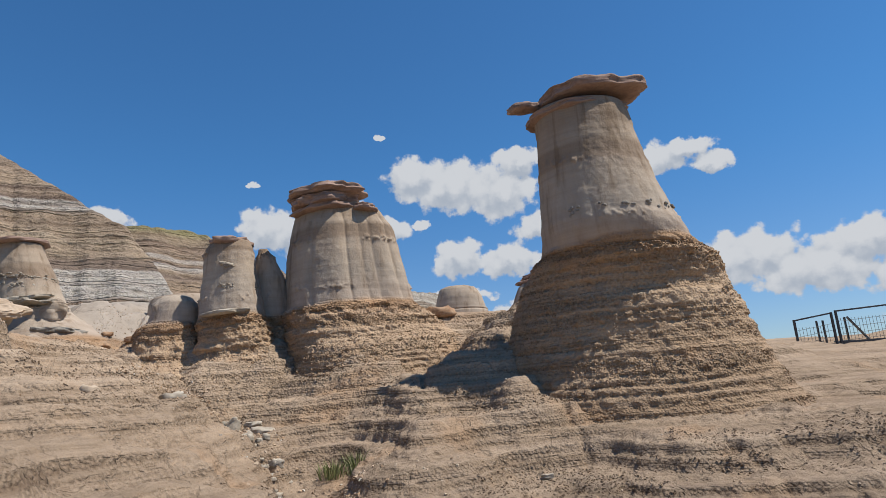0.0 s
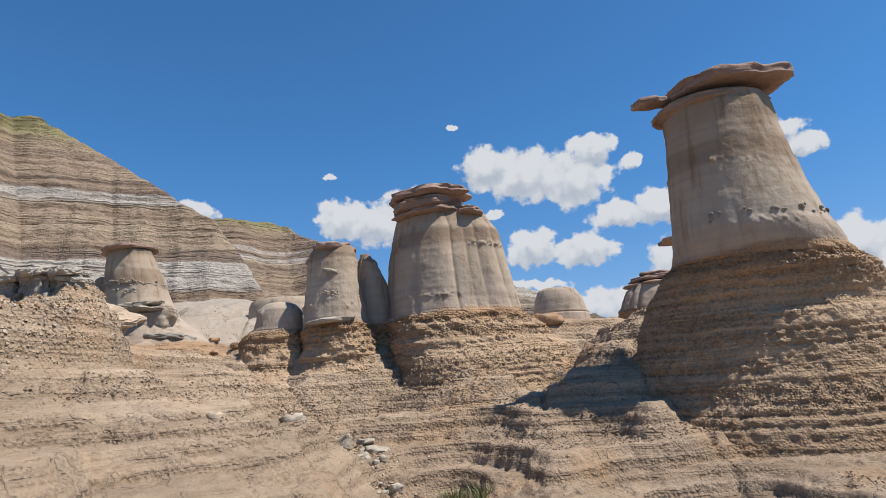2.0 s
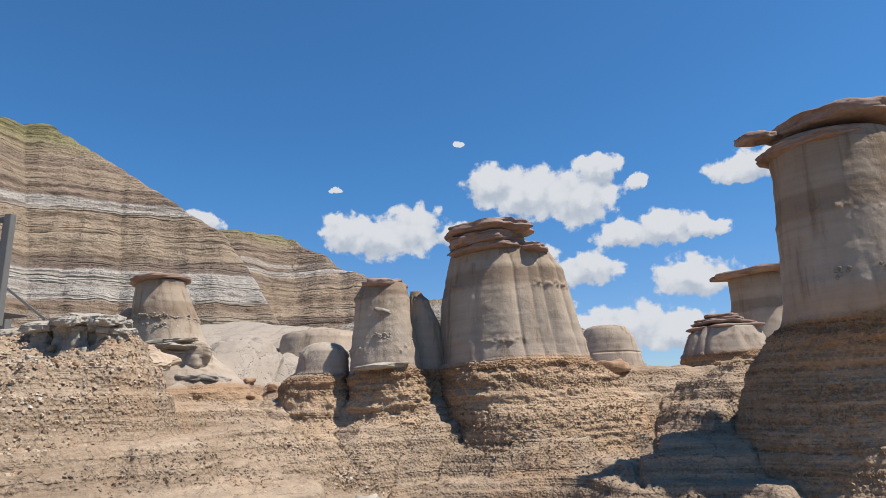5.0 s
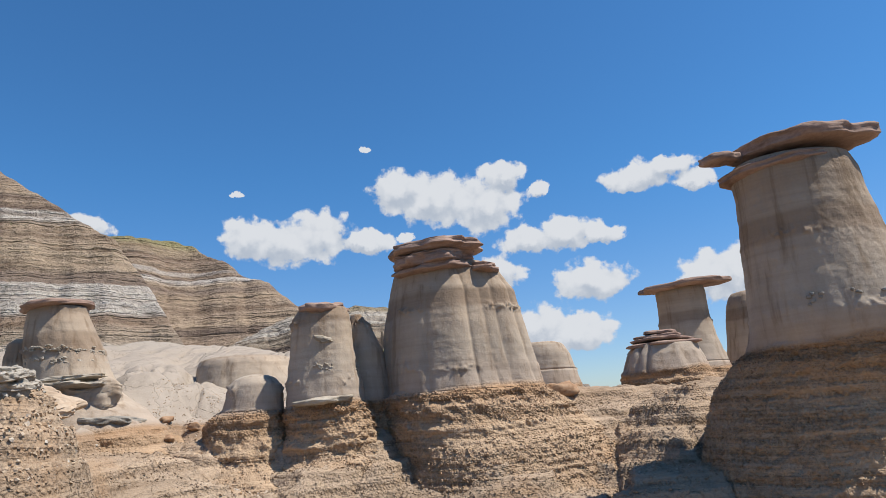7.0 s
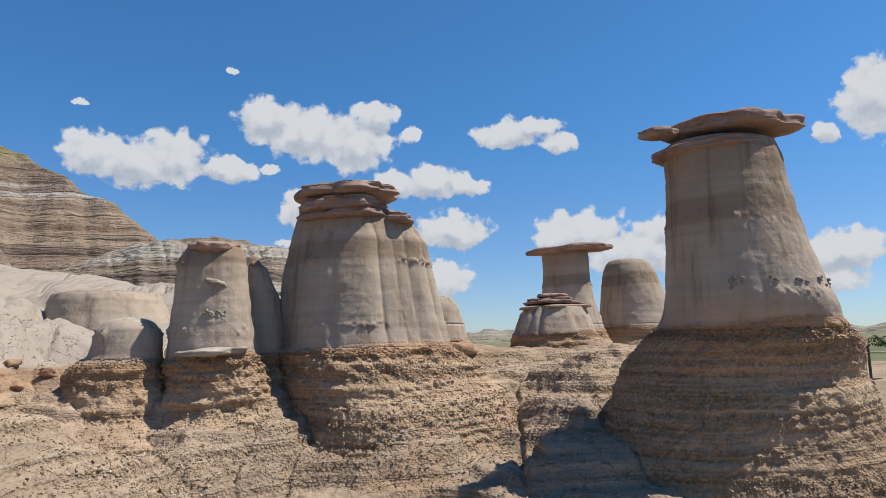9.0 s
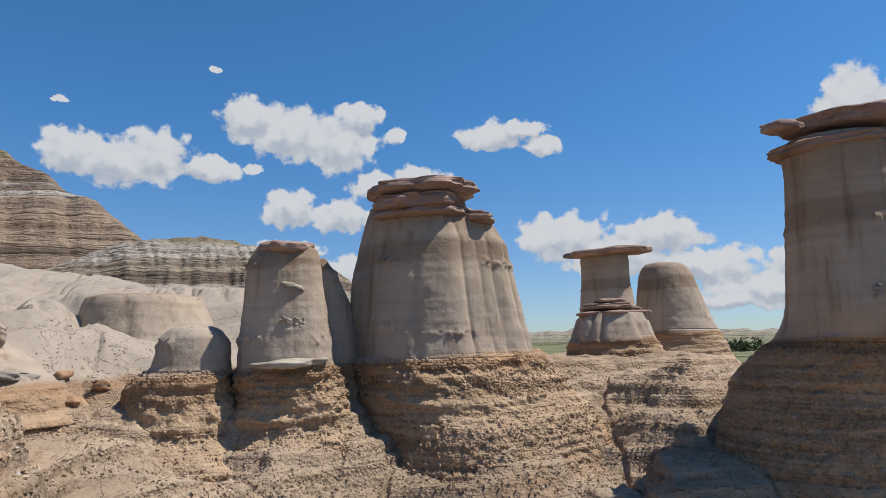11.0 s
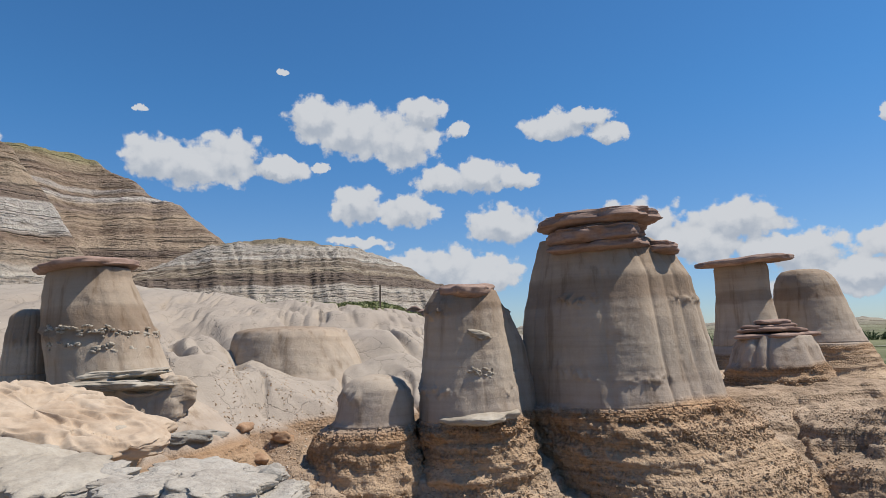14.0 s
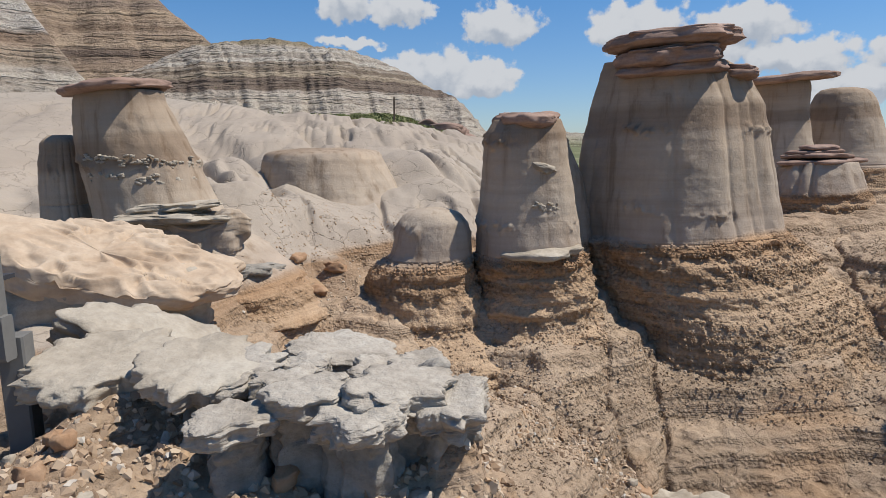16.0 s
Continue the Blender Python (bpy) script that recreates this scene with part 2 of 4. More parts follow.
def hill_rock(name, stops, top, layer):
    """Banded rock: broad beds by height, with thin crisp layers, vertical rills, sparse scrub and painted overhang
    shade.
    """
    m, n, b = material(name, 0.95)
    p = n.add("ShaderNodeNewGeometry").outputs["Position"]
    x, y, z = n.xyz(p)
    wander = n.math("MULTIPLY", n.math("SUBTRACT", n.noise(p, 0.25 / layer, 4.0, 0.6), 0.5), layer * 1.1)
    lift = n.math("ADD", z, wander)
    col = n.ramp(n.math("DIVIDE", lift, top), stops)
    stacked = n.combine(n.math("MULTIPLY", x, 0.025), n.math("MULTIPLY", y, 0.025), lift)
    thin = n.noise(stacked, 0.42 / layer, 3.0, 0.65)
    line = n.span(n.math("ABSOLUTE", n.math("SUBTRACT", thin, 0.54)), 0.0, 0.035)
    rills = n.noise(n.vec("MULTIPLY", p, (1.0, 1.0, 0.30)), 0.8 / layer, 5.0, 0.7)
    grain = n.noise(p, 2.4 / layer, 5.0, 0.75)
    block_shade = n.noise(n.vec("MULTIPLY", n.combine(x, y, lift), (0.35, 0.35, 1.6)), 0.75 / layer, 4.0, 0.65)
    col = n.mix(0.9, col, n.ramp(thin, [(0.36, (0.62, 0.57, 0.54)), (0.43, (0.96, 0.95, 0.94)), (0.5, (1.12, 1.11, 1.1)), (0.6, (0.86, 0.84, 0.83)), (0.68, (1.15, 1.15, 1.14))]), "MULTIPLY")
    col = n.mix(n.math("MULTIPLY", n.math("SUBTRACT", 1.0, line), n.span(n.noise(stacked, 0.11 / layer, 2.0), 0.38, 0.55, 0.25, 0.9)), col, n.mix(1.0, col, (0.45, 0.41, 0.39), "MULTIPLY"))
    # blocky tone; its dark dashes paint in the shade of holes and overhangs
    col = n.mix(0.85, col, n.ramp(block_shade, [(0.33, (0.50, 0.46, 0.43)), (0.41, (0.93, 0.91, 0.90)), (0.55, (1.04, 1.04, 1.03)), (0.68, (1.18, 1.17, 1.15))]), "MULTIPLY")
    col = n.mix(0.12, col, n.ramp(rills, [(0.3, (0.66, 0.63, 0.61)), (0.45, (1, 1, 1)), (0.7, (1.1, 1.1, 1.1))]), "MULTIPLY")
    col = n.mix(0.75, col, n.ramp(grain, [(0.34, (0.58, 0.56, 0.54)), (0.47, (1, 1, 1)), (0.62, (1.16, 1.15, 1.14))]), "MULTIPLY")
    scrub = n.math("MULTIPLY", n.span(n.noise(p, 1.3 / layer, 5.0, 0.75), 0.60, 0.64), n.span(n.noise(p, 0.10 / layer, 3.0), 0.48, 0.62, 0.1, 0.8))
    col = n.mix(scrub, col, (0.12, 0.11, 0.06))
    n.put(b.inputs["Base Color"], col)
    relief_sum = n.math("ADD", n.math("MULTIPLY", rills, 0.5), n.math("ADD", n.math("MULTIPLY", thin, 1.6), n.math("ADD", n.math("MULTIPLY", line, 0.35), n.math("ADD", n.math("MULTIPLY", grain, 0.5), n.math("MULTIPLY", block_shade, 1.2)))))
    n.put(b.inputs["Normal"], n.bump(relief_sum, 0.9, layer * 0.9))
    return m


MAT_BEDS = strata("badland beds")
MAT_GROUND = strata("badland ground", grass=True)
MAT_CAP = stone("brown sandstone", (0.15, 0.098, 0.076), (0.285, 0.192, 0.15), (0.385, 0.272, 0.215), 2.2)
MAT_GREY = stone("grey weathered claystone", (0.22, 0.19, 0.155), (0.375, 0.33, 0.275), (0.45, 0.405, 0.345), 4.5, 4.0, 1.4)
MAT_PALE = stone("pale clay rock", (0.26, 0.22, 0.17), (0.375, 0.322, 0.255), (0.44, 0.39, 0.32), 3.0, 2.0, 1.1)
# grey mudstone set darker than the caps, overhang shade put into its colour
MAT_SHADED_MUD = stone("crumbling grey mudstone, darkened for shade", (0.16, 0.145, 0.125), (0.27, 0.245, 0.21), (0.36, 0.325, 0.28), 5.0, 2.0, 1.0)
MAT_SLAB = stone("buff sandstone", (0.36, 0.255, 0.17), (0.455, 0.35, 0.255), (0.50, 0.405, 0.31), 1.6, 3.0, 0.5)
MAT_RUST = stone("rusty stone", (0.22, 0.12, 0.065), (0.34, 0.21, 0.125), (0.42, 0.29, 0.19), 6.0, 1.0)
MAT_STEEL = painted_steel("grey painted steel", (0.165, 0.157, 0.145))
MAT_DARKSTEEL = painted_steel("dark painted steel", (0.05, 0.05, 0.055))
MAT_WOOD = stone("weathered pole wood", (0.08, 0.06, 0.045), (0.13, 0.10, 0.075), (0.18, 0.14, 0.1), 4.0, 0.2)
TAN, DUN, UMBER, CHALK, OLIVE = (0.315, 0.24, 0.17), (0.275, 0.205, 0.148), (0.185, 0.138, 0.108), (0.40, 0.36, 0.315), (0.25, 0.22, 0.115)
MAT_HILL = hill_rock("banded hill rock", [
    (0.0, (0.37, 0.325, 0.27)), (0.21, (0.38, 0.335, 0.28)), (0.225, (0.23, 0.18, 0.135)), (0.245, (0.33, 0.265, 0.2)), (0.265, DUN), (0.285, (0.23, 0.165, 0.12)), (0.295, CHALK), (0.37, CHALK), (0.375, UMBER), (0.40, (0.21, 0.16, 0.125)), (0.42, TAN), (0.48, (0.335, 0.26, 0.185)), (0.54, DUN),
    (0.56, TAN), (0.575, CHALK), (0.61, CHALK), (0.617, UMBER), (0.64, DUN), (0.66, UMBER), (0.675, TAN), (0.74, DUN), (0.77, (0.225, 0.17, 0.128)), (0.79, TAN), (0.83, (0.27, 0.215, 0.14)), (0.87, OLIVE), (1.0, (0.205, 0.185, 0.088))], 64.0, 1.15)
MAT_BACK_HILL = hill_rock("brown hill rock", [
    (0.0, DUN), (0.30, TAN), (0.34, DUN), (0.40, UMBER), (0.42, TAN), (0.50, DUN), (0.56, (0.33, 0.25, 0.175)), (0.60, UMBER), (0.63, TAN), (0.652, CHALK), (0.668, CHALK), (0.675, UMBER), (0.69, DUN), (0.70, CHALK), (0.718, (0.36, 0.31, 0.26)), (0.725, DUN),
    (0.80, (0.245, 0.182, 0.135)), (0.86, (0.29, 0.225, 0.15)), (0.90, OLIVE), (1.0, (0.23, 0.205, 0.10))], 70.0, 1.7)
MAT_RIDGE = hill_rock("grey striped ridge", [
    (0.0, (0.375, 0.33, 0.275)), (0.545, (0.37, 0.325, 0.27)), (0.56, (0.165, 0.127, 0.10)), (0.64, (0.155, 0.12, 0.095)), (0.655, (0.29, 0.235, 0.17)), (0.69, (0.30, 0.25, 0.19)), (0.70, (0.18, 0.14, 0.105)), (0.725, (0.20, 0.16, 0.12)),
    (0.735, (0.31, 0.265, 0.21)), (0.765, (0.25, 0.20, 0.155)), (0.775, (0.385, 0.35, 0.30)), (0.84, (0.375, 0.335, 0.285)), (0.85, (0.26, 0.22, 0.17)), (0.865, (0.385, 0.35, 0.30)), (0.94, (0.35, 0.31, 0.26)), (0.97, (0.235, 0.19, 0.13)), (1.0, (0.236, 0.198, 0.136))], 20.0, 0.8)
MAT_FAR = hill_rock("far valley side", [(0.0, (0.20, 0.20, 0.12)), (0.3, (0.28, 0.25, 0.19)), (0.6, (0.34, 0.30, 0.25)), (0.8, (0.24, 0.22, 0.18)), (1.0, (0.16, 0.16, 0.10))], 80.0, 7.0)


def leaf_material(name, dark, light):
    m, n, b = material(name, 0.7)
    r = n.add("ShaderNodeNewGeometry").outputs["Random Per Island"]
    n.put(b.inputs["Base Color"], n.mix(r, dark, light))
    return m


MAT_GRASS = leaf_material("dry green grass", (0.10, 0.13, 0.04), (0.30, 0.29, 0.14))
MAT_TREE = leaf_material("cottonwood leaves", (0.03, 0.05, 0.02), (0.075, 0.10, 0.04))


# ---- noise and mesh tools ----
def lattice(ix, iy, iz, seed):
    h = (ix.astype(np.int64) * 374761393 + iy.astype(np.int64) * 668265263 + iz.astype(np.int64) * 2147483647 + seed * 1274126177) & 0xFFFFFFFF
    h = ((h ^ (h >> 13)) * 1274126177) & 0xFFFFFFFF
    h = ((h ^ (h >> 16)) * 2246822519) & 0xFFFFFFFF
    return ((h ^ (h >> 15)) & 0xFFFFFF) / float(0xFFFFFF)


def vnoise(x, y, z, seed=0):
    """Smooth value noise, -1 to 1."""
    x, y, z = np.broadcast_arrays(np.asarray(x, float), np.asarray(y, float), np.asarray(z, float))
    fx, fy, fz = np.floor(x), np.floor(y), np.floor(z)
    u, v, s = x - fx, y - fy, z - fz
    u, v, s = (q * q * q * (q * (q * 6 - 15) + 10) for q in (u, v, s))
    total = 0.0
    for a in (0, 1):
        for b in (0, 1):
            for c in (0, 1):
                weight = (u if a else 1 - u) * (v if b else 1 - v) * (s if c else 1 - s)
                total = total + weight * lattice(fx + a, fy + b, fz + c, seed)
    return total * 2 - 1


def fbm(x, y, z, octaves=4, seed=0, gain=0.5):
    total, amp, f = 0.0, 1.0, 1.0
    for i in range(octaves):
        total = total + amp * vnoise(x * f, y * f, z * f, seed + i * 17)
        amp, f = amp * gain, f * 2.03
    return total


def smooth(a, b, v):
    q = np.clip((v - a) / (b - a), 0, 1)
    return q * q * (3 - 2 * q)


def grid_mesh(name, pts, wrap=False, caps=False):
    """A mesh over a grid of places (rows, columns, 3); wrap joins the last column to the first."""
    rows, cols = pts.shape[:2]
    i, j = np.meshgrid(np.arange(rows - 1), np.arange(cols if wrap else cols - 1), indexing="ij")
    k = (j + 1) % cols
    quads = np.stack([i * cols + j, i * cols + k, (i + 1) * cols + k, (i + 1) * cols + j], -1).reshape(-1, 4)
    verts = pts.reshape(-1, 3)
    faces = quads.tolist()
    if caps:
        faces += [list(range(cols))[::-1], list(range((rows - 1) * cols, rows * cols))]
    me = bpy.data.meshes.new(name)
    me.from_pydata(verts.tolist(), [], faces)
    me.polygons.foreach_set("use_smooth", np.ones(len(me.polygons), bool))
    return me


def thing(name, place=(0, 0, 0)):
    ob = new(name)
    ob.location = place
    return ob


def child(name, me, mat, parent, label=""):
    """A mesh in world coordinates as a part of a thing or of a part."""
    ob = new(name, me)
    if mat:
        me.materials.append(mat)
    top, shift = parent, Vector((0, 0, 0))
    while top:
        shift += top.location
        top = top.parent
    me.transform(Matrix.Translation(-shift))
    ob.parent = parent
    if label:
        tagged(ob, label)
    return ob


def part(name, bm, mat, parent, label=""):
    me = bpy.data.meshes.new(name)
    bm.to_mesh(me)
    bm.free()
    return child(name, me, mat, parent, label)


def beam(bm, a, b, wide, high, up=(0, 0, 1)):
    """A bevelled bar from a to b, added to bm."""
    a, b = Vector(a), Vector(b)
    d = (b - a).normalized()
    side = d.cross(Vector(up)).normalized() if abs(d.dot(Vector(up))) < 0.999 else Vector((1, 0, 0))
    top = side.cross(d).normalized()
    ring = []
    c = 0.15
    for e in (a, b):
        for sx, sy in ((-1, -1 + c), (-1 + c, -1), (1 - c, -1), (1, -1 + c), (1, 1 - c), (1 - c, 1), (-1 + c, 1), (-1, 1 - c)):
            ring.append(bm.verts.new(e + side * sx * wide / 2 + top * sy * high / 2))
    for i in range(8):
        bm.faces.new((ring[i], ring[(i + 1) % 8], ring[8 + (i + 1) % 8], ring[8 + i]))
    bm.faces.new(ring[:8][::-1])
    bm.faces.new(ring[8:])


def bar(name, a, b, wide, high, mat, parent, label="", up=(0, 0, 1)):
    bm = bmesh.new()
    beam(bm, a, b, wide, high, up)
    bmesh.ops.recalc_face_normals(bm, faces=bm.faces)
    return part(name, bm, mat, parent, label)


def rock_mesh(name, centre, size, turn=(0, 0, 0), seed=0, box=0.36, rough=0.12, layer=0.0, lobe=0.18, rings=28, sides=48, dents=0.0, chip=0.0):
    """A worn stone: a flattened superellipsoid with an uneven outline, pitted by noise, layered when layer is set."""
    th = np.linspace(0, 2 * math.pi, sides, endpoint=False)[None, :]
    ph = np.linspace(-math.pi / 2, math.pi / 2, rings)[:, None]
    cp, sp = np.abs(np.cos(ph)) ** box, np.sign(np.sin(ph)) * np.abs(np.sin(ph)) ** 0.62
    outline = 1 + lobe * vnoise(np.cos(th) * 1.3 + 7, np.sin(th) * 1.3, seed * 3.1, seed) + lobe * 0.6 * vnoise(np.cos(th) * 3.1, np.sin(th) * 3.1, seed * 1.7, seed + 5)
    outline = outline - chip * np.abs(vnoise(np.cos(th) * 3.7, np.sin(th) * 3.7, seed * 0.9, seed + 6)) - 0.5 * chip * np.abs(vnoise(np.cos(th) * 8, np.sin(th) * 8, seed * 0.9, seed + 7))
    ux, uy, uz = cp * np.cos(th) * outline, cp * np.sin(th) * outline, sp + 0 * th
    x, y, z = ux * size[0], uy * size[1], uz * size[2]
    span = max(size)
    f = 2.2 / span
    n1 = fbm(x * f + seed, y * f, z * f * 2, 5, seed, 0.55)
    grow = rough * n1
    if layer:
        grow = grow + layer * vnoise(x * 0.4 / span, y * 0.4 / span, z * 26 / span + seed, seed + 3)
    x, y = x * (1 + grow), y * (1 + grow)
    z = z * (1 + 0.5 * rough * n1) + size[2] * 2.2 * rough * vnoise(x * 1.4 / span, y * 1.4 / span, seed, seed + 9) * np.abs(uz)
    if dents:
        wx, wy = x * 4.4 + 0.9 * vnoise(x * 4, y * 6, 0, seed), y * 7.0 + 0.9 * vnoise(x * 4, y * 6, 5, seed)
        fx, fy = np.floor(wx), np.floor(wy)
        gaps = []
        for a in (-1, 0, 1):
            for b in (-1, 0, 1):
                cx, cy = fx + a, fy + b
                gaps.append(np.hypot(cx + lattice(cx, cy, cx * 0, seed) - wx, cy + lattice(cx, cy, cx * 0, seed + 1) - wy))
        gaps = np.sort(np.stack(gaps), 0)
        wall = gaps[1] - gaps[0]
        z = z - 0.28 * dents * smooth(0.05, 0.5, wall) * smooth(0.15, 0.6, uz) * smooth(-0.6, -0.1, ux) * smooth(0.95, 0.6, ux)
    if dents:
        z = z * (1 - 0.35 * ux)
    pts = np.stack([x, y, z], -1)
    me = grid_mesh(name, pts, wrap=True)
    me.transform(pose(*centre, *turn))
    return me


def loose_rock(name, label, category, mat, group="", **kw):
    c = kw["centre"]
    me = rock_mesh(name, **kw)
    me.materials.append(mat)
    me.transform(Matrix.Translation((-c[0], -c[1], -c[2])))
    ob = new(name, me)
    ob.location = c
    return tagged(ob, label, category, group)


# ---- ground ----
MOUNDS = {
    "rise_left": (-6.5, 7, 2.2, 3, 0.36), "gully": (-1.6, 7.6, 1.0, 2.2, -1.14), "gully_head": (-2.9, 9.2, 0.8, 0.9, -0.71), "mid_apron": (-1.0, 10.6, 1.5, 0.9, -0.5),
    "shelf": (0.6, 12.4, 3, 1.8, 0.62), "big_apron": (2.6, 9, 1.8, 1.6, -0.26), "left_bench": (-5.3, 11.6, 1.2, 1.0, -0.16), "right_fall": (6, 9, 2, 4, -0.18),
    "foot": (1, 4, 2.5, 2.5, -1.09), "ledge": (-5.9, 6.3, 0.9, 1.1, 0.20), "near_left": (-5, 2.5, 2.5, 1.8, 0.91), "small_apron": (-4.2, 10.2, 0.7, 0.6, -0.5),
    "saddle": (1.5, 10.6, 0.9, 0.8, 0.78), "hump": (-1.6, 10.1, 0.8, 0.4, 0.22), "low_rise": (2.8, 13.3, 1.3, 0.8, 0.24), "toe_knoll": (0.95, 7.85, 0.42, 0.42, 0.34),
}
HOLLOWS = {
    "foot_right": (1.1, 6.9, 1.0, 1.0, -0.55), "bench_gully": (-5.8, 10.1, 0.8, 0.8, -0.48), "dell": (0.25, 8.35, 0.5, 0.45, -0.34), "crack_dip": (0.6, 11.9, 0.6, 0.7, -0.2), "far_left": (-9, 5.5, 2.2, 2.2, 0.74), "east_shelf": (4.5, 14, 2.2, 2.2, 0.69), "toe": (0.9, 9.2, 0.7, 0.6, 0.33),
    "step": (-1.2, 10, 0.7, 0.5, 0.44), "west_dip": (-4, 8.1, 0.9, 1.0, -0.43), "north": (-4, 18, 3, 2.5, 0.52), "start": (-0.5, 0.5, 1.4, 1.0, -0.17),
    "fan_west": (-6.5, 12.5, 0.8, 0.8, 0.55), "fan_mid": (-6.9, 14.2, 0.9, 1.0, 0.45), "fan_north": (-4.0, 14.8, 0.8, 1.2, 0.45), "pit_high": (0.85, 10.85, 0.42, 0.16, -0.30), "pit_low": (0.2, 9.95, 0.40, 0.16, -0.28),
}
CRACKS = [
    [(-2.5, 10.4), (-2.6, 10.0), (-2.85, 9.4), (-2.9, 8.8)],
    [(1.6, 12.7), (0.9, 11.8), (0.5, 11.2), (0.3, 10.4), (-0.1, 9.6), (-0.3, 8.6)],
    [(-5.2, 12.2), (-4.75, 10.8), (-4.2, 9.5), (-3.6, 9.0), (-2.9, 8.6), (-2.0, 7.8), (-1.4, 7.0), (-1.0, 6.0)],
    [(-4.2, 10.2), (-3.9, 9.7), (-3.4, 9.3)], [(-3.0, 10.3), (-3.2, 9.8), (-3.15, 9.2)],
]


def crack(x, y, line, wide=0.2):
    """How deep a crack along a line of places is at x, y: 0 to 1."""
    x, y = x + 0.07 * vnoise(x * 3, y * 3, 0, 90), y + 0.07 * vnoise(x * 3, y * 3, 0, 91)
    best = np.full(np.shape(x), 9.0)
    for (ax, ay), (bx, by) in zip(line, line[1:]):
        ux, uy = bx - ax, by - ay
        k = np.clip(((x - ax) * ux + (y - ay) * uy) / (ux * ux + uy * uy), 0, 1)
        best = np.minimum(best, np.hypot(x - ax - k * ux, y - ay - k * uy))
    return np.maximum(np.exp(-(best / 0.045) ** 2), 0.35 * np.exp(-(best / wide) ** 2))


def land(x, y):
    """The height of the ground, without its fine relief."""
    cx, cy = np.clip(x, -11, 9), np.clip(y, -3, 17 + 6 * smooth(2, -3, x))
    h = 0.385 - 0.12 * cx + 0.176 * cy
    for mx, my, sx, sy, a in (*MOUNDS.values(), *HOLLOWS.values()):
        h = h + a * np.exp(-((x - mx) / sx) ** 2 - ((y - my) / sy) ** 2)
    bench = np.exp(-((x + 5.72) / 0.80) ** 6 - ((y - 6.92 - 0.25 * np.maximum(0, -5.5 - x)) / 0.47) ** 6)
    h = h + np.maximum(0, 3.22 - h) * np.exp(-((x + 6.05) / 0.95) ** 6 - ((y - 6.55) / 0.95) ** 2)
    h = h + np.maximum(0, 3.3 - h) * bench + 0.42 * np.exp(-((x + 3.2) / 2.4) ** 2 - ((y - 27.5) / 2.2) ** 2)
    far = np.hypot(x + 1, y - 8)
    side = smooth(-0.25, 0.55, x / np.maximum(far, 1e-3))
    return h + (4.6 - 11.0 * side - h) * smooth(20, 75, far)


def terrace(h, x, y, period, amount):
    """Steps the slope along the beds."""
    q = h / period + 0.35 * fbm(x * 0.5, y * 0.5, 0, 2, 31)
    k = np.floor(q)
    return h + amount * period * (smooth(0.35, 0.95, q - k) - (q - k))


def relief(x, y):
    h = land(x, y)
    near = 1 - smooth(16, 30, np.hypot(x + 1, y - 8))
    clay = smooth(2.95, 3.25, h - 0.045 * x - 0.62 * smooth(-4, -5, x) * smooth(9.2, 7.6, y))
    h = h + near * (0.09 - 0.05 * clay) * fbm(x * 0.9, y * 0.9, 0, 4, 3)
    wx, wy = x + 0.3 * vnoise(x * 0.8, y * 0.8, 0, 14), y + 0.3 * vnoise(x * 0.8, y * 0.8, 0, 15)
    rills = np.abs(vnoise(wx * 1.1 + 0.25 * wy, wy * 0.45, 0, 12))
    fine = np.abs(vnoise(wx * 2.6 + 0.6 * wy, wy * 0.7, 0, 13))
    h = h - near * clay * 0.10 * np.maximum(0, 0.34 - fine) / 0.34
    h = h - near * (0.05 + 0.17 * clay) * np.maximum(0, 0.26 - rills) / 0.26
    before = h
    h = terrace(h, x, y, 0.34, 0.75 * near * (1 - clay))
    h = terrace(h, x, y, 0.13, 0.85 * near * (1 - clay))
    face = smooth(-0.035, 0.03, before - h) * (1 - clay)
    h = h + near * face * (0.018 * fbm(x * 9, y * 9, 0, 3, 8) + 0.014 * fbm(x * 20, y * 20, 0, 2, 9)) + near * (1 - clay) * 0.012 * fbm(x * 5, y * 5, 0, 3, 10) + near * clay * 0.02 * fbm(x * 3, y * 3, 0, 3, 4)
    for line in CRACKS:
        h = h - near * 0.13 * crack(x, y, line)
    h = h - near * 0.45 * np.minimum(0.35, crack(x, y, CRACKS[2], 0.42)) * smooth(11.2, 9.8, y)
    return h


def axis(lo, hi, step, reach):
    mid = list(np.arange(lo, hi + step / 2, step))
    d, out_lo, out_hi, a, b = step, [], [], lo, hi
    while a > -reach or b < reach:
        d *= 1.09
        a, b = a - d, b + d
        out_lo.append(a), out_hi.append(b)
    return np.array(out_lo[::-1] + mid + out_hi)


gx, gy = np.meshgrid(axis(-8.5, 4.5, 0.022, 4500), axis(5.0, 13.5, 0.022, 4500))
ground_me = grid_mesh("ground", np.stack([gx, gy, relief(gx, gy)], -1))
ground_me.materials.append(MAT_GROUND)
ground = new("ground", ground_me)
tagged(ground, "eroded tan and rusty brown badland earth with gullies", "ground", kind="structure")


def at(x, y):
    return float(relief(np.array([float(x)]), np.array([float(y)]))[0])


# ---- hills ----
def polar_hill(name, az, r, height, mat, label):
    a, d = np.meshgrid(np.radians(np.linspace(*az)), np.linspace(*r))
    x, y = np.sin(a) * d, np.cos(a) * d
    me = grid_mesh(name, np.stack([x, y, height(np.degrees(a), d, x, y)], -1))
    me.materials.append(mat)
    return tagged(new(name, me), label, "hill", kind="structure")


